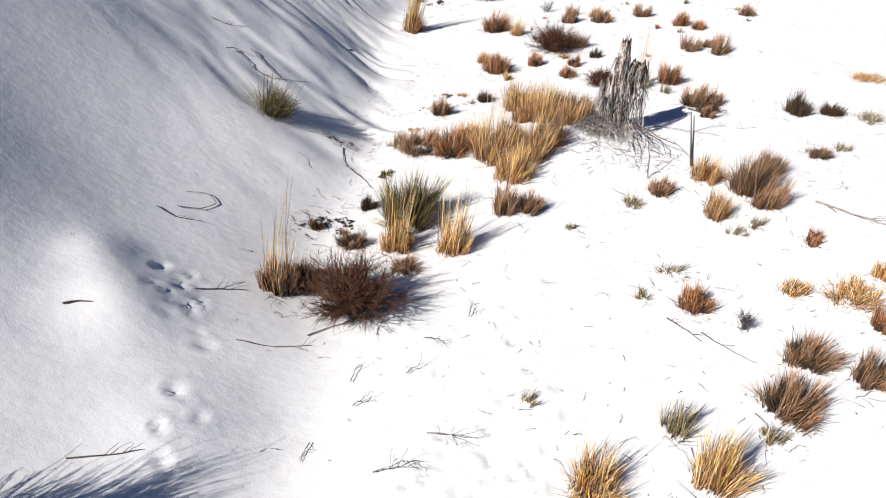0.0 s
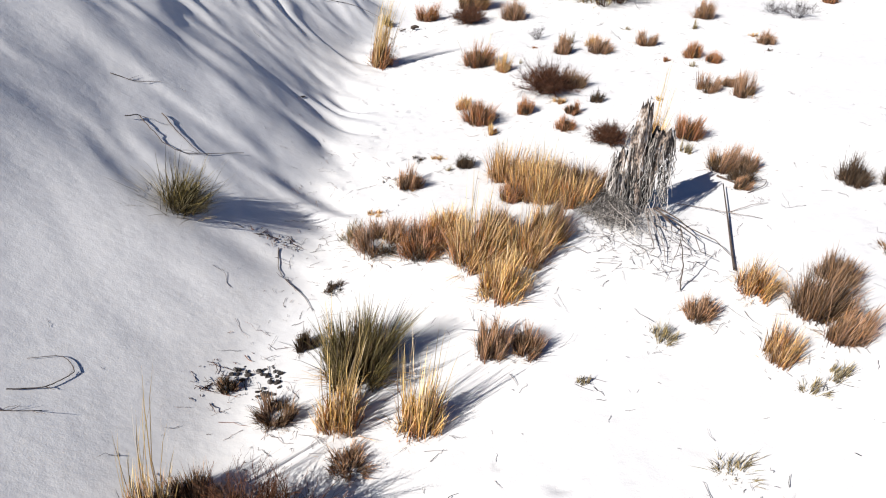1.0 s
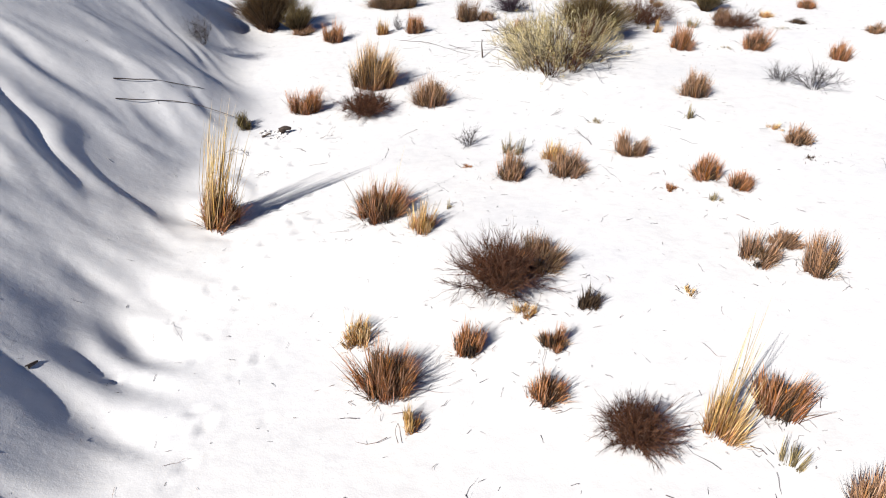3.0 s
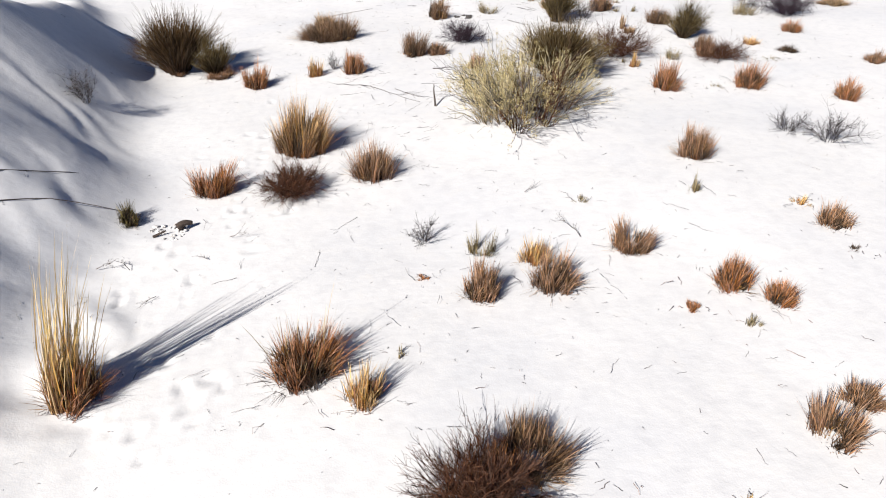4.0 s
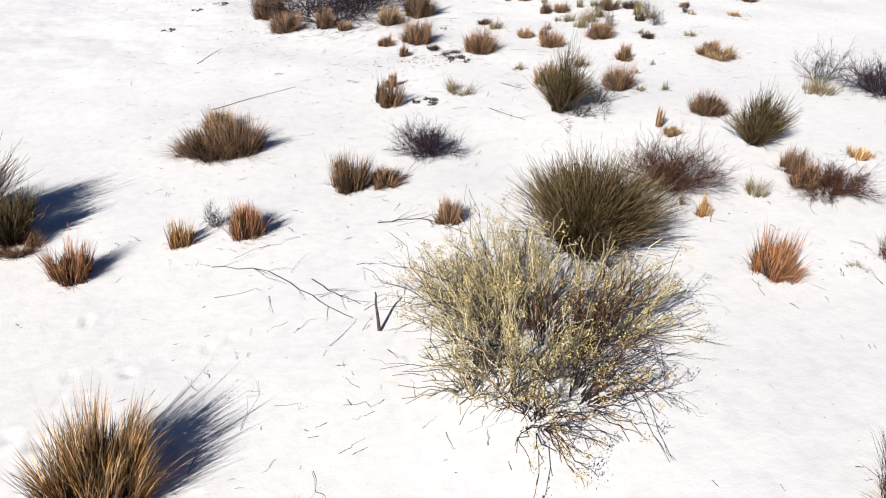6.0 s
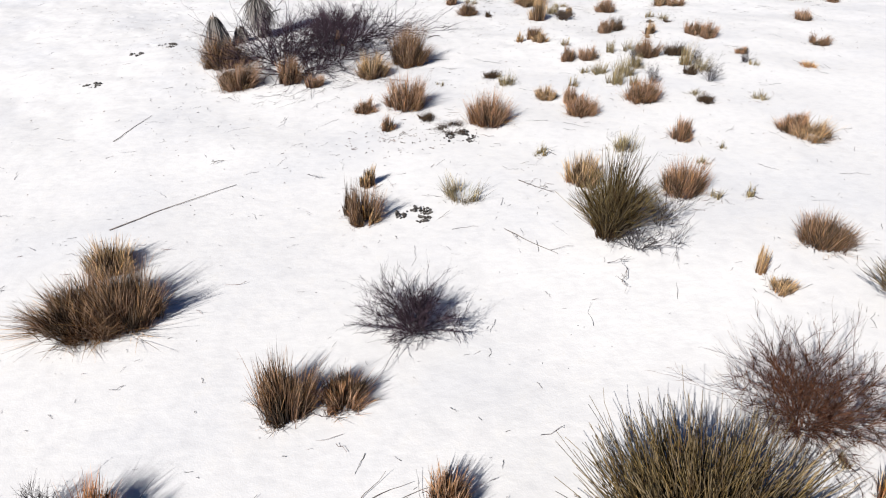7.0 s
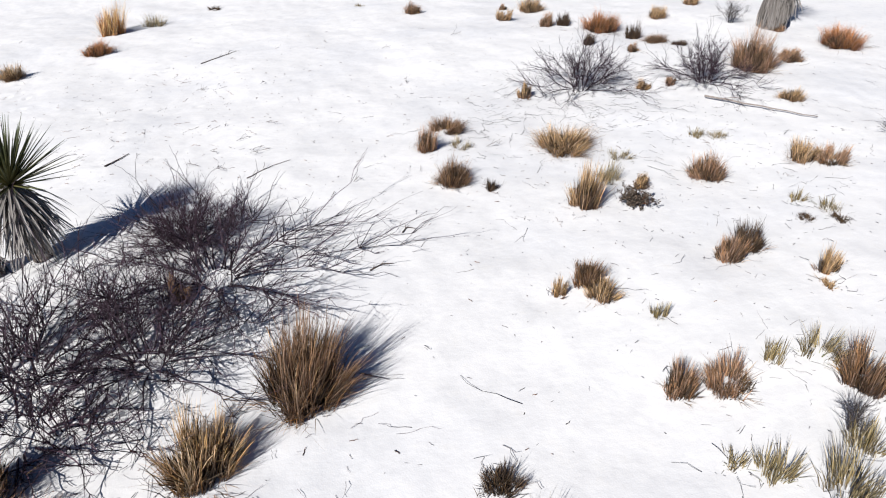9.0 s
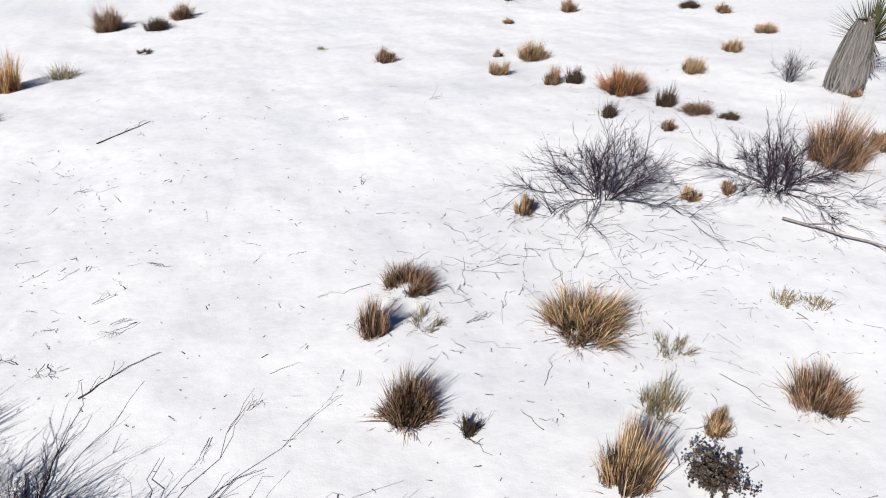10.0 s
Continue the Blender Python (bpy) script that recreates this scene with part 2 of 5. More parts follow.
def settle(v, x, y):
    """Lets each blade of a tuft at x, y start on the ground under its own root."""
    v = v.reshape(-1, 7, 3)
    root = v[:, 0]
    v[:, :, 2] += (ground(x + root[:, 0], y + root[:, 1]) - float(ground(x, y)) - 0.008)[:, None]
    return v.reshape(-1, 3)


def wisps(rng, n, r, h, clumps, wide=0.005, upright=0.5, ragged=0.5, lean=(0.0, 0.0), ring=False):
    """n stiff blades gathered into wisps: the blades of a wisp share a root, a length and a way to lean, so that the tuft stands ragged."""
    first = rng.uniform(0, 6.283)
    k = np.arange(clumps)
    a = first + (2.39996 * k if not ring else 4.6 * k / clumps) + rng.uniform(-0.3, 0.3, clumps)
    q = np.sqrt((k + 0.4) / clumps) if not ring else rng.uniform(0.75, 1.0, clumps)
    foot = np.stack([np.cos(a), np.sin(a)], 1) * (q * 0.58 * r)[:, None]
    tilt = np.stack([np.cos(a), np.sin(a)], 1) * (q * (1 - upright))[:, None] * r + rng.normal(0, 0.1 * r, (clumps, 2)) + np.array(lean) * h
    tall = h * (1 - ragged * rng.uniform(0, 1, clumps) ** 1.5) * np.sqrt(1 - 0.45 * q ** 2.2)
    share = rng.randint(0, clumps, n)
    loose = rng.uniform(0, 1, n)
    root = foot[share] + rng.normal(0, (0.11 if r < 0.26 else 0.075) * r, (n, 2))
    size = rng.uniform(0.22, 1.0, n) ** 0.85 + np.where(loose > 0.95, rng.uniform(0.05, 0.25, n), 0)
    go = (tilt[share] + rng.normal(0, 0.17 * r, (n, 2))) * (0.4 + 0.6 * size)[:, None]
    go += np.where(loose < 0.12, 1, 0)[:, None] * rng.normal(0, 0.25 * r, (n, 2))
    high = tall[share] * size * np.where(loose < 0.12, 0.8, 1)
    side = rng.uniform(0, 2 * math.pi, n)
    across = np.stack([np.cos(side), np.sin(side), np.zeros(n)], 1)
    bend = rng.uniform(1.05, 1.6, n)
    w = wide * rng.uniform(0.6, 1.35, n)
    verts = np.zeros((n, 7, 3))
    for m, u in enumerate((0.0, 0.4, 0.75, 1.0)):
        p = np.zeros((n, 3))
        p[:, :2] = root + go * (u ** bend)[:, None]
        p[:, 2] = high * (1.15 * u - 0.15 * u * u)
        if m < 3:
            off = across * (w * (1 - 0.22 * m) * 0.5)[:, None]
            verts[:, 2 * m], verts[:, 2 * m + 1] = p - off, p + off
        else:
            verts[:, 6] = p
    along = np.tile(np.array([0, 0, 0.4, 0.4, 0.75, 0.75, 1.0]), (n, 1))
    faces = []
    for i in range(0, 7 * n, 7):
        faces += [(i, i + 1, i + 3, i + 2), (i + 2, i + 3, i + 5, i + 4), (i + 4, i + 5, i + 6)]
    return verts.reshape(-1, 3), faces, along.ravel()


TUFTS = []


def bunchgrass(x, y, r, h, kind, stalk=0.0, stalks=0, tilt=0.0):
    """A tuft of dry bunchgrass: ragged wisps of stiff blades, dark blades between that colour in the inner shade,
    splayed outer blades and, where it has them, seed stalks.
    """
    plant_no[0] += 1
    rng = np.random.RandomState(plant_no[0])
    mat, other, thick, words = KINDS[kind]
    size = "small" if r < 0.09 else "broad" if r > 0.24 else "low" if h < 0.8 * r else "rounded"
    seed = " with tall seed stalks" if stalks else ""
    tuft = at_ground("grass_tuft", x, y, f"{size} {words} bunchgrass tuft{seed} on sand", "grass tuft", "bunchgrass tufts")
    TUFTS.append((x, y, r))
    r *= 0.88
    airy = kind in ("gold", "tan")
    n = max(26, int((1.25 if airy else 2.3) * thick * r * rng.uniform(0.85, 1.15)))
    # some of the larger tufts have died out in the middle and stand as a broken ring
    ring = 0.13 < r < 0.24 and stalks == 0 and rng.uniform() < 0.28
    clumps = 4 if r < 0.1 else 8 if r < 0.2 else 13 if r < 0.28 or not airy else 10
    wind = (tilt + 0.09, 0.07)
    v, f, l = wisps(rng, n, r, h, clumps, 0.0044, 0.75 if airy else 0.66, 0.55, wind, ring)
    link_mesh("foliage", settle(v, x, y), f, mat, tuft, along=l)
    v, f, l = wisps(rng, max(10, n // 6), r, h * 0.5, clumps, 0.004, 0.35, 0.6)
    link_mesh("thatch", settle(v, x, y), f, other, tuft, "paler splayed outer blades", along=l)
    # dark-coloured blades packed inside deepen the shade between the wisps
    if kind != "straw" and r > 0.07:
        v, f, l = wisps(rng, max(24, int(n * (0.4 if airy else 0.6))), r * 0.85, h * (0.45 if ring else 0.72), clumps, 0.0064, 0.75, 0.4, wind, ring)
        link_mesh("inner_shade_blades", settle(v, x, y), f, RUST if airy else DARK, tuft, "darker inner blades that stand in for shade inside the tuft", along=l)
    if stalks:
        v, f, l = wisps(rng, int(1.3 * stalks), r, stalk, max(5, clumps), 0.0062 if stalk > 1.2 else 0.0046, 0.7, 0.5, wind)
        link_mesh("seed_plume", v, f, STALK, tuft, "pale golden upright seed stalks", along=l)
    return tuft


def limb(rng, base, tip, twigs, thick, wave, fine):
    """One branch with twigs and twiglets: lists of lines and radii."""
    k = 6
    main = wavy(rng, base[None], tip[None], k, wave, 0.06)
    length = np.linalg.norm(tip - base)
    pieces, radii = [main], [np.linspace(thick, thick * 0.4, k)[None]]
    i = rng.randint(1, k, twigs)
    root = main[0, i] + (main[0, np.minimum(i + 1, k - 1)] - main[0, i]) * rng.uniform(0, 1, (twigs, 1))
    way = (tip - base) / length
    go = way + rng.normal(0, 0.75, (twigs, 3)) + np.array([0, 0, 0.15])
    end = root + go * (length * rng.uniform(0.18, 0.42, (twigs, 1)))
    end[:, 2] = np.maximum(end[:, 2], 0.01)
    tw = wavy(rng, root, end, k, wave)
    pieces.append(tw), radii.append(np.tile(np.linspace(thick * 0.5, thick * 0.22, k), (twigs, 1)))
    if fine:
        m = twigs * fine
        j = rng.randint(0, twigs, m)
        c = rng.randint(1, k - 1, m)
        root = tw[j, c]
        end = root + ((end - tw[:, 0])[j] * 0.45 + rng.normal(0, 0.11 * length, (m, 3))) * rng.uniform(0.5, 1.1, (m, 1))
        end[:, 2] = np.maximum(end[:, 2], 0.006)
        pieces.append(wavy(rng, root, end, k, wave)), radii.append(np.tile(np.linspace(thick * 0.26, thick * 0.13, k), (m, 1)))
    lines = np.concatenate(pieces)
    lines[:, :, 2] = np.maximum(lines[:, :, 2], 0.004)
    return lines, np.concatenate(radii)


SHRUBS = {
    "purple": (PURPLE, 28, 14, 4, 0.0052, "dense leafless purplish-grey shrub spreading over white sand"),
    "sprawl": (PURPLE, 17, 9, 3, 0.0048, "bare purplish-grey branches sprawling low over white sand"),
    "haze": (PURPLE, 46, 18, 5, 0.0036, "low bare fine-twigged purplish-grey shrub on white sand"),
    "brush": (UMBER, 60, 17, 5, 0.003, "open low reddish-brown twiggy shrub on white sand"),
    "grey": (ASH, 16, 13, 4, 0.0034, "open bare grey-twigged shrub on white sand"),
    "umber": (UMBER, 64, 22, 6, 0.004, "low dark reddish-brown twiggy shrub on white sand"),
}


def shrub(x, y, r, h, kind, lean=(0.0, 0.0)):
    plant_no[0] += 1
    rng = np.random.RandomState(plant_no[0])
    mat, limbs, twigs, fine, thick, words = SHRUBS[kind]
    s = at_ground("shrub", x, y, words, "shrub", "shrubs")
    if r < 0.15:
        limbs, twigs = limbs - 3, twigs - 3
    for n in range(limbs):
        a = 2 * math.pi * (n + rng.uniform(-0.4, 0.4)) / limbs
        q = rng.uniform(0.1, 0.9) if n % 3 or kind != "purple" or r < 0.5 else rng.uniform(0.8, 1.3)
        base = np.array([math.cos(a), math.sin(a), 0]) * r * 0.15
        tip = np.array([math.cos(a) * r * q + lean[0], math.sin(a) * r * q + lean[1], h * math.sqrt(max(0.02, 1 - 0.8 * q * q)) * rng.uniform(0.5, 0.98)])
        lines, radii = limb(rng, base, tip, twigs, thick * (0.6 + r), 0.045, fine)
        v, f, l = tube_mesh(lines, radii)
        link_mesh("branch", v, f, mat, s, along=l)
    return s


def broom(x, y, r, h, mat, words, stems=420, flare=1.0, group="broom shrubs"):
    """Stiff stems that fan up from a narrow base in nine uneven bunches, each forking towards its top."""
    plant_no[0] += 1
    rng = np.random.RandomState(plant_no[0])
    s = at_ground("broom_shrub", x, y, words, "shrub", group)
    for b in range(9):
        n = int(stems / 9 * rng.uniform(0.6, 1.3))
        a0, q0 = b * 2.39996 + rng.uniform(-0.3, 0.3), math.sqrt((b + 0.3) / 9)
        tall = h * (1.08 - 0.42 * q0) * rng.uniform(0.58, 1.1)
        mid = np.array([math.cos(a0), math.sin(a0)]) * q0 * r * 0.78 * flare
        b1 = rng.uniform(0, 6.283, n)
        q = rng.uniform(0, 1, n) ** 0.6
        spread_by = np.stack([np.cos(b1), np.sin(b1)], 1) * (q * r * 0.38)[:, None]
        root = np.concatenate([mid * 0.22 + spread_by * 0.3, np.zeros((n, 1))], 1)
        high = tall * rng.uniform(0.45, 1.0, n) ** 0.7 * (1 - 0.25 * q ** 2)
        end = np.concatenate([mid + spread_by + rng.normal(0, 0.1 * r, (n, 2)), high[:, None]], 1)
        main = wavy(rng, root, end, 5, 0.03)
        main[:, :, :2] -= (end - root)[:, None, :2] * (0.7 * np.linspace(0, 1, 5) * (1 - np.linspace(0, 1, 5)))[None, :, None]
        j = rng.randint(0, n, 2 * n)
        root2 = main[j, rng.randint(1, 4, 2 * n)]
        end2 = root2 + (end - root)[j] * rng.uniform(0.2, 0.48, (2 * n, 1)) + rng.normal(0, 0.04 * h, (2 * n, 3)) + np.array([0, 0, 0.05 * h])
        end2[:, 2] = np.maximum(end2[:, 2], 0.01)
        side = wavy(rng, root2, end2, 5, 0.04)
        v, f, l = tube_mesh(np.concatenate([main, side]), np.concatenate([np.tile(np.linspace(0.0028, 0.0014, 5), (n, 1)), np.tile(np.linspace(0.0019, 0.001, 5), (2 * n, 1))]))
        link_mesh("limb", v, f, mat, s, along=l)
    return s


# ---- ground shape ----
TABLE = np.random.RandomState(7).rand(64, 64)


TRACKS = ((0.35, 2.6, 0.22, 1.0, -0.3), (0.1, 1.9, 0.3, 0.5, 0.9), (-1.45, 2.5, 0.1, 0.7, 0.2), (-0.25, 7.6, 0.25, 1.2, 0.0),
          (0.05, 9.3, 0.2, 1.2, -0.1), (0.35, 11.3, 0.25, 1.0, -0.4), (0.9, 13.2, 0.4, 1.0, -0.3),
          (2.0, 25.6, 1.0, 2.2, 0.0), (3.4, 26.6, 0.9, 2.0, 0.3), (2.6, 23.8, 0.9, 1.5, -0.2))


def grain(x, y, size, seed=0):
    """Smooth value noise from -1 to 1 with the given wavelength in metres."""
    u, v = np.asarray(x, float) / size + 17.3 * seed, np.asarray(y, float) / size + 9.1 * seed
    i, j = np.floor(u).astype(int), np.floor(v).astype(int)
    a, b = u - i, v - j
    a, b = a * a * (3 - 2 * a), b * b * (3 - 2 * b)
    lo = TABLE[i % 64, j % 64] * (1 - a) + TABLE[(i + 1) % 64, j % 64] * a
    hi = TABLE[i % 64, (j + 1) % 64] * (1 - a) + TABLE[(i + 1) % 64, (j + 1) % 64] * a
    return 2 * (lo * (1 - b) + hi * b) - 1


def soft(d, k):
    return k * np.logaddexp(0, np.asarray(d, float) / k)


def toe_line(y):
    """Where the slip face meets the flat: x for each y."""
    nose = 1 / (1 + np.exp(-np.clip((y - 13.6) / 0.4, -30, 30)))
    return -0.8 + 0.09 * np.sin(1.1 * y + 0.6) * (1 - nose) + 0.06 * np.sin(2.7 * y) - 0.34 * soft(y - 15.3, 0.4) + 0.4 * np.exp(-((y - 12.0) / 1.4) ** 2) + 0.13 * np.exp(-((y - 9.1) / 1.0) ** 2) + 0.28 * nose


def dune(x, y):
    """The slip face that rises to the west of the flat; its crest sinks and turns away to a low nose further along."""
    nose = 1 / (1 + np.exp(-np.clip((y - 13.6) / 0.4, -30, 30)))
    toe = toe_line(y)
    steep = np.clip(0.46 + 0.055 * (y - 2.5), 0.37, 0.72) - 0.07 * np.exp(-((y - 1.5) / 1.2) ** 2) - 0.1 * np.exp(-((y - 12.4) / 1.1) ** 2) + 0.29 * nose
    away = soft(toe - x, 0.09 + 0.04 * nose)
    face = steep * away + 0.42 * soft(away - 1.45, 0.25) / (1 + np.exp(np.clip((y - 5.6) / 0.5, -30, 30)))
    crest = 0.25 + 2.05 / (1 + np.exp(np.clip((y - 13.6) / 0.9, -30, 30))) + 0.55 / (1 + np.exp(np.clip((y - 17.6) / 0.7, -30, 30)))
    return face - soft(face - crest, 0.05 + 0.15 / (1 + np.exp(np.clip((y - 13) / 0.6, -30, 30))))


def ground(x, y):
    x, y = np.asarray(x, float), np.asarray(y, float)
    h = dune(x, y)
    on = np.clip(h / 0.3, 0, 1)
    near = np.exp(-(np.maximum(np.abs(x - 5) - 14, 0) ** 2 + np.maximum(np.abs(y - 16) - 20, 0) ** 2) / 400)
    z = h + near * (0.035 * grain(x, y, 2.3, 1) + (0.009 + 0.014 * np.clip((y - 16) / 3, 0, 1)) * grain(x, y, 0.8, 2) + 0.0022 * grain(x, y, 0.25, 3) + np.clip((y - 18) / 3, 0, 1) * (0.0075 * grain(x, y, 0.33, 6) + 0.0045 * grain(x, y, 0.15, 7)))
    along, across = 0.796 * x + 0.605 * y, -0.605 * x + 0.796 * y
    lane, step = 0.87 * x - 0.5 * y, 0.5 * x + 0.87 * y
    fringe = np.clip((toe_line(y) + 0.5 + 0.1 * grain(x, y, 0.5, 35) - x) / 0.3, 0, 1) * np.exp(-(np.maximum(np.abs(y - 8.2) - 2.2, 0) / 0.8) ** 2)
    wind = np.maximum(on, fringe) * np.clip((y + 0.5 * x - 3.6) / 1.5, 0.12, 1) * (1 - 0.7 * np.clip((y - 13) / 1.5, 0, 1))
    # tongues of slid sand that run down the slip face
    warp = 0.2 * grain(x, y, 1.1, 21) + 0.07 * grain(x, y, 0.4, 22)
    broad = grain(lane * 0.36, step + warp, 0.38, 4)
    slim = grain(lane * 0.36, step + warp, 0.18, 13)
    p = lane / 1.3 + 0.9 * grain(0.55 * step + warp, 0 * step, 0.3, 31) + 0.45 * grain(x, y, 1.0, 32)
    p = p - np.floor(p)
    tongue = np.where(p < 0.68, p / 0.68, (1 - p) / 0.32)
    tongue = tongue * tongue * (3 - 2 * tongue)
    z = z + wind * ((0.8 + 0.45 * grain(x, y, 1.5, 23)) * (0.034 * broad + 0.027 * slim + 0.004 * grain(lane * 0.4, step + 1.4 * warp, 0.1, 14)) + (0.024 + 0.02 * grain(x, y, 0.9, 33)) * tongue) + on * 0.018 * grain(along, across, 1.6, 5) + fringe * (1 - on) * (0.038 * broad + 0.022 * slim)
    for cx, cy, r, up in ((-1.75, 2.75, 0.24, 0.09), (-1.98, 3.05, 0.18, 0.05), (-1.3, 2.0, 0.3, 0.05), (1.35, 5.65, 0.55, 0.12), (0.6, 5.5, 0.8, 0.08)):
        z = z + up * np.exp(-((x - cx) ** 2 + (y - cy) ** 2) / (r * r))
    for n, (cx, cy, wide, long, turn) in enumerate(TRACKS):
        rng = np.random.RandomState(40 + n)
        reach = long + 3 * wide + 0.2
        here = (np.abs(x - cx) < reach) & (np.abs(y - cy) < reach)
        gx, gy, dip = x[here], y[here], 0
        for k in range(26):
            u, v = rng.normal(0, wide), rng.uniform(-long, long)
            px, py = gx - (cx + u * math.cos(turn) - v * math.sin(turn)), gy - (cy + u * math.sin(turn) + v * math.cos(turn))
            r, down, turned = rng.uniform(0.016, 0.034), rng.uniform(0.008, 0.02), rng.uniform(0, 3.14)
            u, v = px * math.cos(turned) + py * math.sin(turned), py * math.cos(turned) - px * math.sin(turned)
            q = (u * u + v * v * rng.uniform(0.25, 0.6)) / (r * r)
            dip = dip - down * np.exp(-q) + 0.3 * down * np.exp(-((np.sqrt(q) - 1.8) / 0.6) ** 2)
        z = np.array(z)
        z[here] += dip
    return z


def rabbitbrush(x, y, r, h):
    """A wide domed bush of pale bending stems that carry dry yellow bloom."""
    plant_no[0] += 1
    rng = np.random.RandomState(plant_no[0])
    s = at_ground("rabbitbrush", x, y, "wide domed rabbitbrush with pale stems and dry yellow-green bloom", "bush")
    for n in range(16):
        ca, cq = n * 2.39996 + rng.uniform(-0.3, 0.3), math.sqrt((n + 0.5) / 16) * 0.7
        cx, cy = r * cq * math.cos(ca), r * cq * math.sin(ca)
        high = h * math.sqrt(1 - 1.4 * cq * cq) * rng.uniform(0.7, 1.12)
        m = 30
        q = rng.uniform(0.0, 1.0, m) ** 0.6
        b = rng.uniform(0, 6.283, m)
        root = np.stack([cx * 0.75 + np.cos(b) * q * r * 0.09, cy * 0.75 + np.sin(b) * q * r * 0.09, np.zeros(m)], 1)
        end = np.stack([cx * 1.05 + np.cos(b) * q * r * 0.27, cy * 1.05 + np.sin(b) * q * r * 0.27, high * np.sqrt(1 - 0.8 * q * q) * rng.uniform(0.6, 1.0, m)], 1)
        main = wavy(rng, root, end, 6, 0.045)
        main[:, :, :2] -= (end - root)[:, None, :2] * (0.6 * np.linspace(0, 1, 6) * (1 - np.linspace(0, 1, 6)))[None, :, None]
        j, c = rng.randint(0, m, 2 * m), rng.randint(2, 5, 2 * m)
        root2 = main[j, c]
        end2 = root2 + (end - root)[j] * rng.uniform(0.2, 0.42, (2 * m, 1)) + rng.normal(0, 0.045, (2 * m, 3)) + np.array([0, 0, 0.06])
        twig = wavy(rng, root2, end2, 6, 0.05)
        lines = np.concatenate([main, twig])
        lines[:, :, 2] = np.maximum(lines[:, :, 2], 0.005)
        radii = np.concatenate([np.tile(np.linspace(0.0046, 0.002, 6), (m, 1)), np.tile(np.linspace(0.0026, 0.0014, 6), (2 * m, 1))])
        v, f, l = tube_mesh(lines, radii)
        branch = tagged(link_mesh("branch", v, f, PALE if n % 5 else UMBER, s, along=l), kind="stuff")
        if n % 4:
            tips = np.concatenate([end, end2])
            tips = tips[rng.uniform(0, 1, len(tips)) < (0.62 if math.cos(ca - 2.4) > 0 else 0.3)]
            v1, f1, l1 = leaf_mesh(rng, np.repeat(tips, 34, 0), 0.017, 0.012, 0.003)
            stems = twig[:, 2:].reshape(-1, 3)
            v2, f2, l2 = leaf_mesh(rng, stems, 0.006, 0.026, 0.002)
            link_mesh("bloom", np.concatenate([v1, v2]), f1 + [tuple(i + len(v1) for i in q) for q in f2], BLOOM, branch, "dry yellow-green bloom", along=np.concatenate([l1, l2]))
    # old broken wood low in the bush
    for n in range(26):
        a = 6.283 * (n + rng.uniform(-0.4, 0.4)) / 26
        far = rng.uniform(0.4, 0.66) * r
        lines, radii = limb(rng, np.array([math.cos(a) * 0.12 * r, math.sin(a) * 0.12 * r, 0.04]), np.array([math.cos(a) * far, math.sin(a) * far, rng.uniform(0.08, 0.4)]), 11, 0.0058, 0.05, 2)
        v, f, l = tube_mesh(lines, radii)
        tagged(link_mesh("branch", v, f, ASH, s, "grey dead wood low in the bush", along=l), kind="stuff")
    return s


def leaf_mesh(rng, points, scatter, long, wide):
    """Small pointed leaves round the points."""
    n = len(points)
    p = points + rng.normal(0, scatter, (n, 3))
    p[:, 2] = np.maximum(p[:, 2], 0.008)
    d = rng.normal(0, 1, (n, 3)) + np.array([0, 0, 0.7])
    d /= np.linalg.norm(d, axis=1, keepdims=True)
    e = np.cross(d, rng.normal(0, 1, (n, 3)))
    e /= np.linalg.norm(e, axis=1, keepdims=True) + 1e-9
    size = rng.uniform(0.6, 1.3, (n, 1))
    v = np.stack([p, p + d * long * 0.5 * size + e * wide * size, p + d * long * size, p + d * long * 0.5 * size - e * wide * size], 1).reshape(-1, 3)
    return v, [(i, i + 1, i + 2, i + 3) for i in range(0, 4 * n, 4)], np.tile([0, 0.5, 1, 0.5], n)


def leafy_shrub(x, y, r, h, words, leaves=34, mat=LEAFDARK, wood=UMBER, size=0.02):
    """A twiggy shrub with small leaves."""
    plant_no[0] += 1
    rng = np.random.RandomState(plant_no[0])
    s = at_ground("leafy_shrub", x, y, words, "shrub")
    for n in range(11):
        a = 2 * math.pi * (n + rng.uniform(-0.4, 0.4)) / 11
        q = rng.uniform(0.1, 0.95)
        tip = np.array([math.cos(a) * r * q, math.sin(a) * r * q, h * math.sqrt(1 - 0.8 * q * q) * rng.uniform(0.7, 1)])
        lines, radii = limb(rng, np.array([math.cos(a), math.sin(a), 0]) * r * 0.1, tip, 9, 0.008 * (0.4 + r), 0.05, 2)
        v, f, l = tube_mesh(lines, radii)
        branch = link_mesh("branch", v, f, wood, s, along=l)
        v, f, l = leaf_mesh(rng, np.repeat(lines[1:, -1], leaves // 3, 0), size * 0.6, size, size * 0.4)
        link_mesh("foliage", v, f, mat, branch, along=l)
    return s


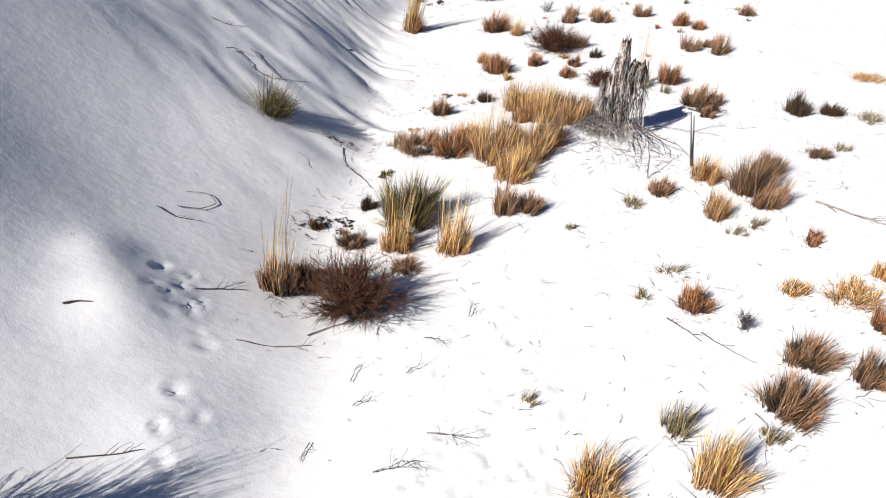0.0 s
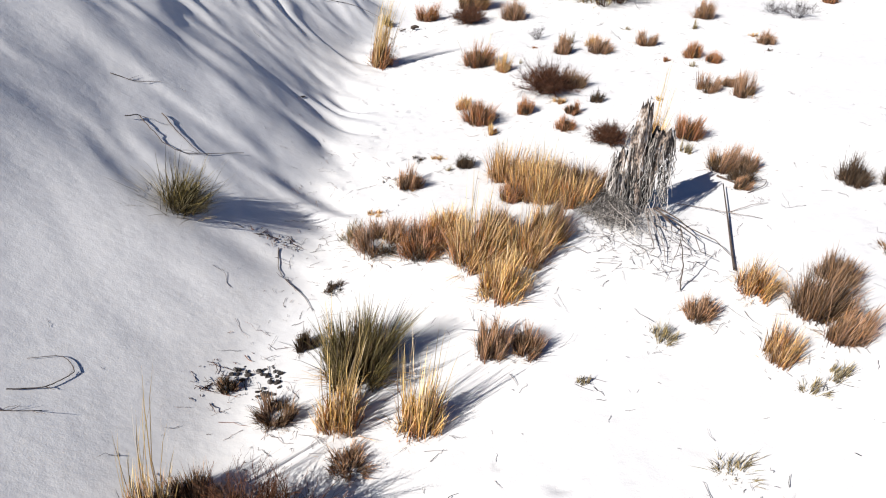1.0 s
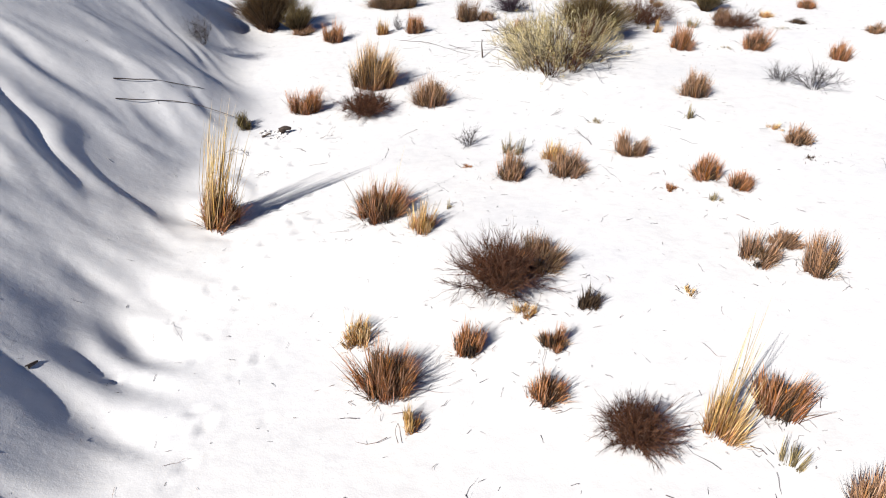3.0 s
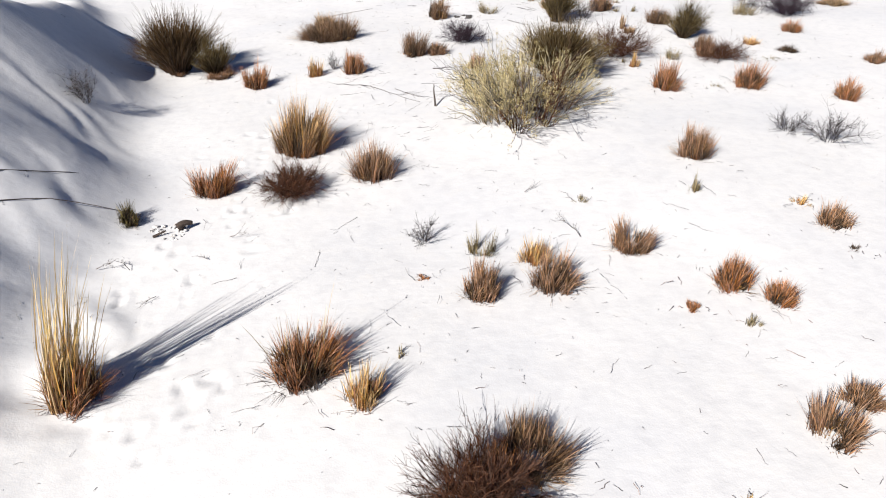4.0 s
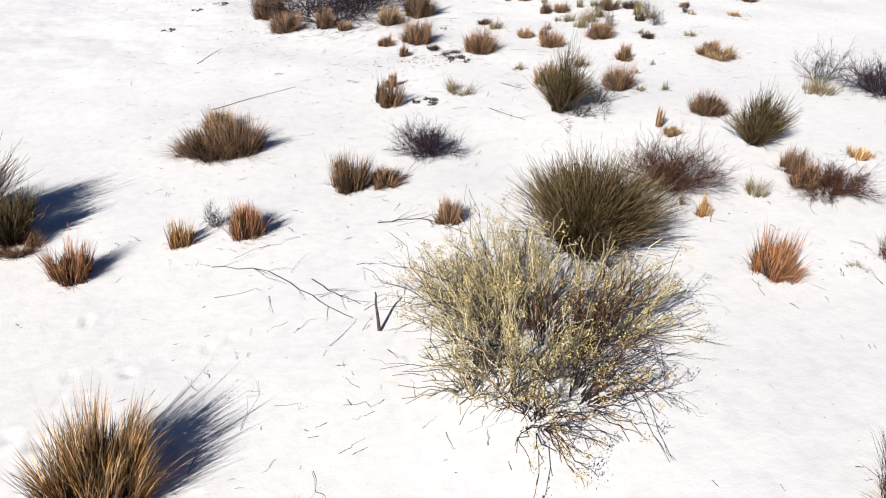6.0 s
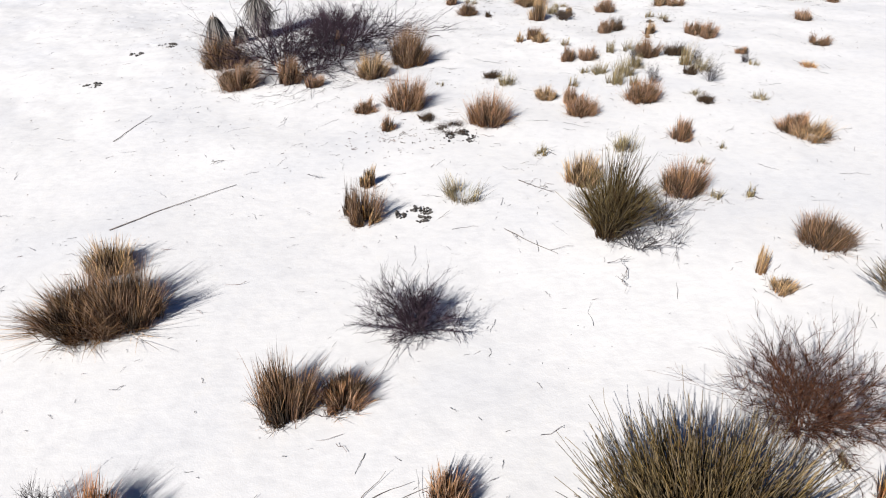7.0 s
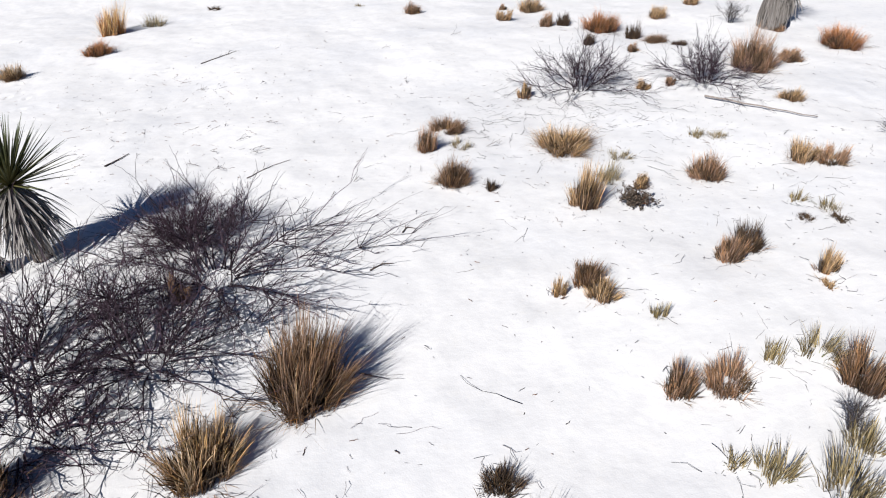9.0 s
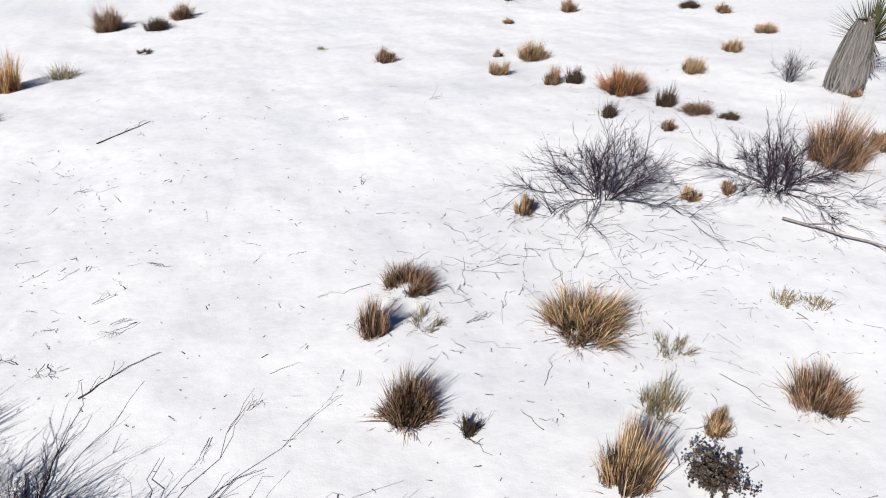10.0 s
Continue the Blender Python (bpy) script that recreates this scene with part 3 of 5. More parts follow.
def long_leaf(name, length, wide, mat, sag):
    """One stiff tapering yucca leaf, folded along its middle, pointing along +x."""
    v, al = [], []
    for k, s in enumerate((0, 0.15, 0.5, 0.8, 1.0)):
        w = wide * (0.7, 1.0, 0.8, 0.45, 0.03)[k]
        z = -sag * s * s * length
        v += [(s * length, -w, z + w * 0.5), (s * length, 0, z), (s * length, w, z + w * 0.5)]
        al += [s] * 3
    f = []
    for k in range(4):
        o = 3 * k
        f += [(o, o + 1, o + 4, o + 3), (o + 1, o + 2, o + 5, o + 4)]
    me = bpy.data.meshes.new(name)
    me.from_pydata(v, [], f)
    me.materials.append(mat)
    me.attributes.new("along", "FLOAT", "POINT").data.foreach_set("value", np.array(al, np.float32))
    return me


LEAF = long_leaf("leaf", 0.5, 0.0085, YUCCA, 0.03)
DEADLEAF = long_leaf("dead_leaf", 0.40, 0.0075, DEAD, 0.25)


def lathe(name, rings, sides, mat, parent, label="", jag=0.0, seed=0, rough=0.3):
    """A rough upright trunk from (z, radius, dx, dy) rings, split and hollowed by noise."""
    rng = np.random.RandomState(seed)
    rings = np.array(rings, float)
    z = np.linspace(rings[0, 0], rings[-1, 0], 5 * len(rings))
    r, dx, dy = [np.interp(z, rings[:, 0], rings[:, c]) for c in (1, 2, 3)]
    a = 2 * math.pi * np.arange(sides) / sides
    zz, aa = np.meshgrid(z, a, indexing="ij")
    u, v = 3 * np.cos(aa) + 5, 3 * np.sin(aa)
    q = 1 + rough * grain(u + 0.8 * zz, v + 1.5 * zz, 1.1, seed) + 0.5 * rough * grain(3 * u, 3 * v + 2.5 * zz, 1.0, seed + 1) + 0.3 * rough * grain(5 * u + 9 * zz, 5 * v + 9 * zz, 1.0, seed + 2)
    top = jag * (grain(2.2 * u, 2.2 * v, 1.0, seed + 3) + 0.6 * grain(6 * u, 6 * v, 1.0, seed + 4))
    up = zz + top * np.clip((zz / z[-1] - 0.5) * 2, 0, 1)
    pts = np.stack([dx[:, None] + r[:, None] * q * np.cos(aa), dy[:, None] + r[:, None] * q * np.sin(aa), up], 2).reshape(-1, 3)
    f = []
    for i in range(len(z) - 1):
        for k in range(sides):
            o, n = i * sides, (k + 1) % sides
            f.append((o + k, o + n, o + sides + n, o + sides + k))
    last = (len(z) - 1) * sides
    pts = np.concatenate([pts, [[dx[-1], dy[-1], z[-1] - 1.5 * jag]]])
    f += [(last + k, last + (k + 1) % sides, len(pts) - 1) for k in range(sides)]
    return link_mesh(name, pts, f, mat, parent, label, smooth=True)


def yucca(x, y, trunk, words, green=1.0, skirt=130, leaves=150, skirt_r=0.14, sized=1.0, lean=(0.0, 0.0), hang=(24, 62), low=0.7, girth=0.0):
    """A soaptree yucca: trunk, a skirt of dead leaves and, where it lives, a head of stiff green leaves."""
    plant_no[0] += 1
    rng = np.random.RandomState(plant_no[0])
    e = at_ground("yucca", x, y, words, "yucca", sink=0.03)
    lathe("trunk", [(trunk * s, (0.07 - 0.02 * s + 0.55 * girth * (1 - 0.8 * s * s)), lean[0] * s, lean[1] * s) for s in (0, 0.25, 0.5, 0.75, 1.0)], 12, WOOD, e, jag=0.03 if green else 0.1, seed=plant_no[0])
    for n in range(skirt):
        s = (n + 0.5) / skirt
        a = n * 2.39996 + rng.uniform(-0.2, 0.2)
        p = pose(lean[0] * s, lean[1] * s, trunk * (low + (1 - low) * s), 0, 0, math.degrees(a)) @ pose(0.05 + girth * (1 - 0.8 * s * s), 0, 0, rng.uniform(-30, 30), rng.uniform(*hang) + (1 - s) * 10, 0)
        ob = new("dead_leaf", DEADLEAF)
        ob.parent = e
        z = trunk * (low + (1 - low) * s)
        reach = min(1.0, z / 0.4) * rng.uniform(0.75, 1.05) * (0.55 + skirt_r * 3)
        ob.matrix_local = p @ Matrix.Diagonal((reach, 1.4, 1.4, 1))
    for n in range(int(leaves * green)):
        s = (n + 0.5) / leaves
        a = n * 2.39996
        up = 90 - 80 * s ** 0.85 + rng.uniform(-5, 5)
        ob = new("leaf", LEAF)
        ob.parent = e
        ob.matrix_local = pose(lean[0], lean[1], trunk + 0.05 * (1 - s), 0, 0, math.degrees(a)) @ pose(0.02, 0, 0, rng.uniform(-25, 25), -up, 0) @ Matrix.Diagonal((sized * rng.uniform(0.8, 1.08), 1, 1, 1))
    return e


def stick(points, thick, words, mat=STICK, name="stick", twigs=0, lift=0.012, wave=0.012):
    """A twig or stick that lies along the ground through the given places (x, y[, height])."""
    plant_no[0] += 1
    rng = np.random.RandomState(plant_no[0])
    pts = np.array([(p[0], p[1], float(ground(p[0], p[1])) + (p[2] if len(p) > 2 else 0) + lift * 0.6) for p in points])
    k = 4 * (len(pts) - 1) + 1
    s = np.linspace(0, len(pts) - 1, k)
    line = np.stack([np.interp(s, range(len(pts)), pts[:, c]) for c in range(3)], 1)
    line[1:-1] = 0.5 * line[1:-1] + 0.25 * (line[:-2] + line[2:])
    size = np.linalg.norm(pts[-1] - pts[0])
    line[:, :2] += rng.normal(0, wave * size, (k, 2)) * 0.6
    centre = line.mean(0)
    v, f, l = tube_mesh((line - centre)[None], np.linspace(thick, thick * 0.45, k)[None], 6)
    ob = link_mesh(name, v, f, mat, None, words, along=l, smooth=True)
    ob.location = centre
    tagged(ob, category="stick", group="fallen twigs")
    for n in range(twigs):
        i = rng.randint(1, k - 1)
        d = (line[min(i + 1, k - 1)] - line[i - 1])
        d /= np.linalg.norm(d) + 1e-9
        side = np.array([-d[1], d[0], 0]) * rng.choice([-1, 1])
        end = line[i] + (d + side * rng.uniform(0.4, 1.1)) * size * rng.uniform(0.1, 0.25)
        end[2] = float(ground(end[0], end[1])) + rng.uniform(0.004, 0.05)
        v, f, l = tube_mesh(wavy(rng, (line[i] - centre)[None], (end - centre)[None], 5, 0.05), np.linspace(thick * 0.55, thick * 0.25, 5)[None])
        link_mesh("side_twig", v, f, mat, ob, along=l)
    return ob


def crust(x, y, r, words, n=60, seed=0, mat=CRUST):
    """A broken ring of crusted soil crumbs."""
    rng = np.random.RandomState(300 + seed)
    bm = bmesh.new()
    for k in range(n):
        a, q = rng.choice([0.2, 0.9, 2.6, 5.4]) + rng.normal(0, 0.35), r * rng.uniform(0.45, 1.1)
        size = rng.uniform(0.3, 1.0) ** 2 * 0.019
        px, py = q * math.cos(a), q * math.sin(a)
        z = float(ground(x + px, y + py)) - float(ground(x, y))
        made = bmesh.ops.create_icosphere(bm, subdivisions=1, radius=size, matrix=Matrix.Translation((px, py, z + size * 0.35)) @ pose(0, 0, 0, rng.uniform(0, 90), 0, rng.uniform(0, 360)) @ Matrix.Diagonal((1.3, 0.9, 0.7, 1)))
        for w in made["verts"]:
            w.co += Vector(noise.noise_vector(w.co * 45 + Vector((k, 0, 0)))) * size * 0.35
    me = bpy.data.meshes.new("soil_crust")
    bm.to_mesh(me)
    bm.free()
    me.materials.append(mat)
    ob = new("soil_crust", me)
    ob.location = (x, y, float(ground(x, y)))
    return tagged(ob, words, "soil crust", "soil crust", "stuff")


# ---- the ground ----
def graded(edges, steps, far):
    """Places along one axis: even steps between the edges, then ever wider ones out to the horizon."""
    mid = np.concatenate([np.arange(a, b - 0.5 * d, d) for a, b, d in zip(edges, edges[1:], steps)] + [np.array(edges[-1:])])
    out = [np.cumsum(d * 1.28 ** np.arange(1, 60)) for d in (steps[0], steps[-1])]
    out = [o[o < far] for o in out]
    return np.concatenate([edges[0] - out[0][::-1], mid, edges[-1] + out[1]])


def build_ground():
    xs = graded((-6.4, -2.2, 2.4, 13.5), (0.055, 0.028, 0.05), 3000)
    ys = graded((0.6, 13.8, 33.0), (0.028, 0.045), 3000)
    gx, gy = np.meshgrid(xs, ys)
    z = ground(gx, gy)
    m, n = len(xs), len(ys)
    me = bpy.data.meshes.new("ground")
    me.vertices.add(m * n)
    me.vertices.foreach_set("co", np.stack([gx, gy, z], 2).astype(np.float32).ravel())
    i = (np.arange(n - 1)[:, None] * m + np.arange(m - 1)[None]).ravel()
    quads = np.stack([i, i + 1, i + m + 1, i + m], 1)
    me.loops.add(quads.size)
    me.loops.foreach_set("vertex_index", quads.ravel().astype(np.int32))
    me.polygons.add(len(quads))
    me.polygons.foreach_set("loop_start", (np.arange(len(quads)) * 4).astype(np.int32))
    me.polygons.foreach_set("use_smooth", np.ones(len(quads), bool))
    me.update(calc_edges=True)
    me.materials.append(SAND)
    return tagged(new("ground", me), "white gypsum sand with a dune slope, ripples and small tracks", "sand", kind="structure")


build_ground()


# ---- the dead stump and what lies round it ----
def dead_stump(x, y):
    rng = np.random.RandomState(11)
    e = at_ground("tree_stump", x, y, "weathered grey dead yucca stump with peeling fibres and a jagged top", "stump", sink=0.05)
    tall = [(0, 0.085, 0.0, 0), (0.08, 0.074, 0, 0), (0.3, 0.066, 0.0, 0.0), (0.5, 0.064, 0.0, 0), (0.68, 0.062, 0.0, 0), (0.8, 0.05, 0.005, 0), (0.9, 0.034, 0.01, 0)]
    lathe("trunk", tall, 34, WOOD, e, "pale bare heartwood with dark hollows", 0.06, 3, 0.32)
    side = [(0, 0.05, 0.08, 0.03), (0.2, 0.046, 0.09, 0.03), (0.42, 0.06, 0.11, 0.03), (0.58, 0.08, 0.14, 0.03), (0.7, 0.055, 0.15, 0.03)]
    lathe("side_trunk", side, 26, WOOD, e, "broken second stem", 0.05, 5, 0.4)
    flank = [(0, 0.075, -0.1, 0.02), (0.2, 0.06, -0.1, 0.02), (0.42, 0.055, -0.095, 0.02), (0.56, 0.03, -0.08, 0.02)]
    lathe("flank", flank, 22, WOOD, e, "crumbling lower wood", 0.1, 7, 0.6)
    for name, cx, top, r, n, seed in (("bark_shag", 0.0, 0.78, 0.075, 60, 1), ("side_shag", 0.14, 0.72, 0.11, 190, 2), ("low_shag", -0.1, 0.56, 0.085, 150, 4)):
        q = np.random.RandomState(seed)
        a = q.uniform(0, 6.283, n)
        z0 = top * q.uniform(0.3, 1.0, n)
        start = np.stack([cx + np.cos(a) * r * 0.9, np.sin(a) * r * 0.9, z0], 1)
        reach = r + q.uniform(-0.015, 0.045, n)
        end = np.stack([cx + np.cos(a) * reach, np.sin(a) * reach, np.maximum(z0 - q.uniform(0.1, 0.42, n), 0.05)], 1)
        v, f, l = tube_mesh(wavy(q, start, end, 6, 0.07, 0.08), np.tile(np.linspace(0.0042, 0.0018, 6), (n, 1)) * q.uniform(0.5, 1.4, (n, 1)))
        link_mesh(name, v, f, FIBRE, e, "peeling grey leaf fibres", along=l)
    q = np.random.RandomState(9)
    n = 640
    a = q.uniform(2.7, 4.7, n)
    near, far = q.uniform(0.1, 0.36, n), q.uniform(0.15, 0.46, n)
    start = np.stack([-0.08 + np.cos(a) * near, np.sin(a) * near, 0.24 - 0.36 * near + q.uniform(0, 0.06, n)], 1)
    b = a + q.normal(0, 0.7, n)
    end = np.stack([-0.08 + np.cos(b) * far, np.sin(b) * far, q.uniform(0.03, 0.1, n)], 1)
    v, f, l = tube_mesh(wavy(q, start, end, 6, 0.08, 0.06), np.tile(np.linspace(0.0022, 0.001, 6), (n, 1)) * q.uniform(0.5, 1.3, (n, 1)))
    link_mesh("fibre_mat", v, f, FIBRE, e, "matted grey fibres spilling from the base", along=l)
    for n in range(9):
        a = rng.uniform(-1.8, -1.0)
        far = rng.uniform(0.3, 0.8)
        start = np.array([[0.1 + 0.12 * math.cos(a), 0.12 * math.sin(a), 0.14]])
        end = np.array([[0.1 + far * math.cos(a), far * math.sin(a), 0.06]])
        v, f, l = tube_mesh(wavy(rng, start, end, 7, 0.05, 0.03), np.linspace(0.006, 0.002, 7)[None], 5)
        link_mesh("root", v, f, STICK if n % 2 else GREYSTICK, e, along=l)
    return e


def leaf_litter(name, x, y, rx, ry, n, words, mat, seed, long=(0.06, 0.2), high=0.06, thick=0.0022):
    """Fallen strips heaped flat on the ground."""
    rng = np.random.RandomState(seed)
    px, py = x + rng.normal(0, rx, n), y + rng.normal(0, ry, n)
    a, size = rng.uniform(0, 6.283, n), long[0] + (long[1] - long[0]) * rng.uniform(0, 1, n) ** 2.5
    qx, qy = px + np.cos(a) * size, py + np.sin(a) * size
    start = np.stack([px, py, ground(px, py) + 0.004 + rng.uniform(0, high, n) ** 1.5], 1)
    end = np.stack([qx, qy, ground(qx, qy) + 0.004 + rng.uniform(0, high, n) ** 1.5], 1)
    lines = wavy(rng, start, end, 6, 0.07)
    lines[:, :, 2] = np.maximum(lines[:, :, 2], ground(lines[:, :, 0], lines[:, :, 1]) + 0.002)
    v, f, l = tube_mesh(lines, np.tile(np.linspace(1, 0.5, 6), (n, 1)) * (thick * rng.uniform(0.5, 1.2, (n, 1))))
    return tagged(link_mesh(name, v, f, mat, None, words, along=l), category="plant litter", kind="stuff")


dead_stump(1.73, 5.8)
leaf_litter("fallen_fibres", 1.5, 5.35, 0.16, 0.16, 120, "grey fallen leaf fibres heaped at the stump", FIBRE, 21, (0.06, 0.2), 0.09)
leaf_litter("fallen_fibres", 1.95, 5.3, 0.12, 0.28, 80, "dark fallen fibres and rootlets beside the stump", PURPLE, 22, (0.05, 0.2), 0.07)
stick([(2.24, 5.05, 0.02), (2.65, 6.22, 0.05)], 0.0095, "straight grey-brown dead stick lying on white sand", STICK, wave=0.002)
stick([(2.7, 6.46), (2.8, 6.33), (2.92, 6.22)], 0.009, "short dark crooked twig on white sand", STICK, twigs=2)
stick([(3.02, 4.36), (3.18, 4.14), (3.34, 3.95), (3.5, 3.8)], 0.008, "thin grey branch lying on white sand", GREYSTICK, twigs=5)
stick([(1.81, 4.87, 0.0), (1.79, 4.9, 0.24), (1.74, 4.93, 0.46)], 0.0045, "thin dark dead stem standing in sand", STICK, twigs=4)
stick([(1.39, 3.0), (1.46, 2.9), (1.53, 2.78)], 0.004, "thin dark twig on white sand", STICK, twigs=3)
stick([(1.55, 2.86), (1.66, 2.7), (1.77, 2.58)], 0.003, "thin dark twig on white sand", STICK, twigs=1)

stick([(2.18, 6.0), (2.46, 5.84, 0.02), (2.76, 5.73)], 0.0035, "long thin grey twig lying on white sand", GREYSTICK, twigs=1)
stick([(2.55, 5.84), (2.75, 5.91, 0.02), (2.92, 5.96)], 0.0035, "thin bent grey twig lying on white sand", GREYSTICK, twigs=2)
stick([(2.83, 6.13), (3.01, 6.22, 0.02), (3.06, 6.3, 0.03), (2.96, 6.34)], 0.004, "curled thin twig on white sand", STICK, twigs=2)

# ---- twigs on the dune ----
stick([(-2.02, 6.1), (-1.95, 6.2), (-1.87, 6.1), (-1.72, 5.98), (-1.6, 6.0), (-1.3, 6.35)], 0.0042, "curled dark vine twig on the shaded dune face", STICK, twigs=2, lift=0.03)
stick([(-1.85, 6.34), (-1.72, 6.2), (-1.54, 6.06)], 0.005, "dark bent twig on the shaded dune face", STICK, lift=0.03)
stick([(-2.25, 6.55), (-2.1, 6.6), (-1.96, 6.75)], 0.0035, "thin twig on the shaded dune face", STICK, twigs=1)
stick([(-1.82, 3.78), (-1.7, 3.84), (-1.62, 3.98), (-1.7, 4.06), (-1.82, 3.98)], 0.0032, "curled dark twig on the shaded dune face", STICK, twigs=3, lift=0.02)
stick([(-1.92, 3.7), (-1.8, 3.66), (-1.66, 3.72)], 0.003, "thin twig on the shaded dune face", STICK, twigs=3)
stick([(-2.0, 2.6), (-1.94, 2.63), (-1.88, 2.64)], 0.006, "short dark twig on the dune", STICK)
stick([(-1.68, 1.8), (-1.5, 1.85), (-1.4, 1.89)], 0.004, "thin dark twig on the dune", STICK, twigs=2)
stick([(-2.32, 9.4), (-2.26, 9.6), (-2.14, 9.68), (-2.2, 9.5)], 0.008, "curled dark twig on a sunlit dune patch", STICK, twigs=1, lift=0.03)
stick([(-1.4, 11.6), (-1.1, 11.85), (-0.66, 12.2)], 0.006, "long thin bowed twig on the dune foot", STICK)
stick([(-1.12, 8.1), (-1.09, 8.16)], 0.013, "short dark stub of wood on the dune", STICK)
stick([(-1.2, 2.7), (-1.0, 2.72), (-0.8, 2.8)], 0.003, "thin twig at the dune foot", STICK, twigs=2)
stick([(-1.35, 11.35), (-0.8, 11.7), (-0.3, 11.85)], 0.005, "long thin twig at the dune foot", STICK)

# ---- twigs on the flat ----
stick([(1.68, 17.66), (2.1, 17.9), (2.66, 18.13)], 0.0045, "long straight dry flower stalk lying on white sand", GREYSTICK, "dry_stalk", wave=0.004)
stick([(10.0, 24.0, 0.03), (10.3, 23.5, 0.03), (10.62, 23.0, 0.02)], 0.011, "grey fallen branch lying on white sand", GREYSTICK, "fallen_branch", twigs=2)
stick([(1.62, 14.53), (2.0, 14.36), (2.25, 13.95), (2.46, 13.63)], 0.0027, "dark crooked dead branch on white sand", STICK, twigs=7)
stick([(2.28, 14.14), (2.4, 13.92), (2.54, 13.76)], 0.0027, "short dead branch on white sand", STICK, twigs=4)
stick([(2.88, 14.69), (3.08, 14.68), (3.25, 14.6), (3.5, 14.24)], 0.0042, "dark bent dead branch on white sand", STICK, twigs=7)
stick([(5.0, 17.33), (5.08, 17.18), (5.18, 17.02)], 0.003, "thin dead twig on white sand", STICK, twigs=3)
stick([(4.58, 16.64), (4.68, 16.42), (4.8, 16.2)], 0.003, "thin dead twig on white sand", STICK, twigs=3)
stick([(2.6, 13.45, 0.0), (2.61, 13.55, 0.12), (2.62, 13.58, 0.2)], 0.011, "short dark broken stem standing in sand", STICK)
stick([(3.55, 24.53), (3.64, 24.65), (3.74, 24.77)], 0.008, "short dark stick on white sand", STICK)
stick([(4.84, 23.76), (5.05, 23.92), (5.27, 24.03)], 0.004, "thin forked twig on white sand", STICK, twigs=2)
stick([(4.44, 27.8), (4.7, 28.05), (4.95, 28.3)], 0.007, "dark dead branch on white sand", STICK, twigs=2)
stick([(1.52, 19.58), (1.7, 19.9), (1.86, 20.2)], 0.004, "thin pale twig on white sand", GREYSTICK)
stick([(4.62, 22.9), (4.7, 23.1), (4.66, 23.3)], 0.008, "dark crooked twig on white sand", STICK, twigs=4)
stick([(5.95, 22.35), (6.0, 22.42), (6.06, 22.38)], 0.006, "small dark forked twig on white sand", STICK, twigs=3)
stick([(5.6, 21.95), (5.7, 22.0), (5.78, 21.98)], 0.006, "small dark twig on white sand", STICK, twigs=3)

# ---- soil crust ----
# a short thick stub makes the dark clod
stick([(0.03, 11.55, 0.03), (0.09, 11.58, 0.05), (0.14, 11.6, 0.03)], 0.035, "dark clod in broken crust", STICK, "dark_clod")
stick([(-0.15, 11.5, 0.0), (-0.05, 11.53, 0.03)], 0.012, "dark broken root in soil crust", STICK, twigs=3)
crust(-0.04, 11.56, 0.13, "pale crusted soil crumbs with dark edges on sand", 90, 1, PALECRUST)
crust(-0.14, 6.5, 0.13, "ring of pale crusted soil crumbs on white sand", 150, 2, PALECRUST)
crust(3.98, 17.1, 0.14, "dark crusted soil crumbs on white sand", 104, 3)
crust(4.85, 18.4, 0.16, "dark crusted soil crumbs between grass tufts", 88, 4)
crust(1.08, 21.57, 0.1, "dark clod of crusted soil and bark on white sand", 60, 6)
crust(1.91, 23.01, 0.13, "dark clods of crusted soil on white sand", 70, 7)
crust(1.5, 22.73, 0.1, "dark clods of crusted soil on white sand", 40, 8)
crust(-0.85, 4.2, 0.14, "dark crusted soil crumbs at the dune foot", 72, 5)

# ---- yuccas ----
yucca(3.29, 22.96, 0.64, "green soaptree yucca with a skirt of dead leaves", 1.0, 240, 200, 0.17, 0.95, hang=(22, 66), low=0.6)
yucca(2.98, 22.84, 0.24, "low slumped dead yucca skirt of grey leaves", 0.0, 170, 1, 0.3, hang=(40, 78), low=0.3)
yucca(2.65, 22.65, 0.46, "dead grey yucca trunk under a skirt of drooping leaves", 0.0, 300, 1, 0.3, hang=(46, 78), low=0.4)
yucca(12.85, 26.2, 0.86, "thick dead yucca trunk under a shaggy grey skirt", 0.0, 760, 1, 0.2, hang=(64, 90), low=0.2, girth=0.15)
yucca(13.31, 26.45, 0.5, "green soaptree yucca beside a dead trunk", 1.0, 90, 150, 0.1, 1.1)
yucca(11.1, 32.3, 0.12, "low green yucca rosette on white sand", 1.0, 20, 110, 0.1, 1.1)

# ---- large bushes ----
rabbitbrush(3.41, 12.98, 1.04, 0.74)
broom(4.2, 13.84, 0.72, 0.82, GREENSTEM, "large dense olive-brown broom shrub behind a rabbitbrush", 2700, 0.85)
leafy_shrub(7.9, 22.15, 0.15, 0.11, "small dark leafy shrub with crisp curled leaves", 27, LEAFDARK, UMBER, 0.014)

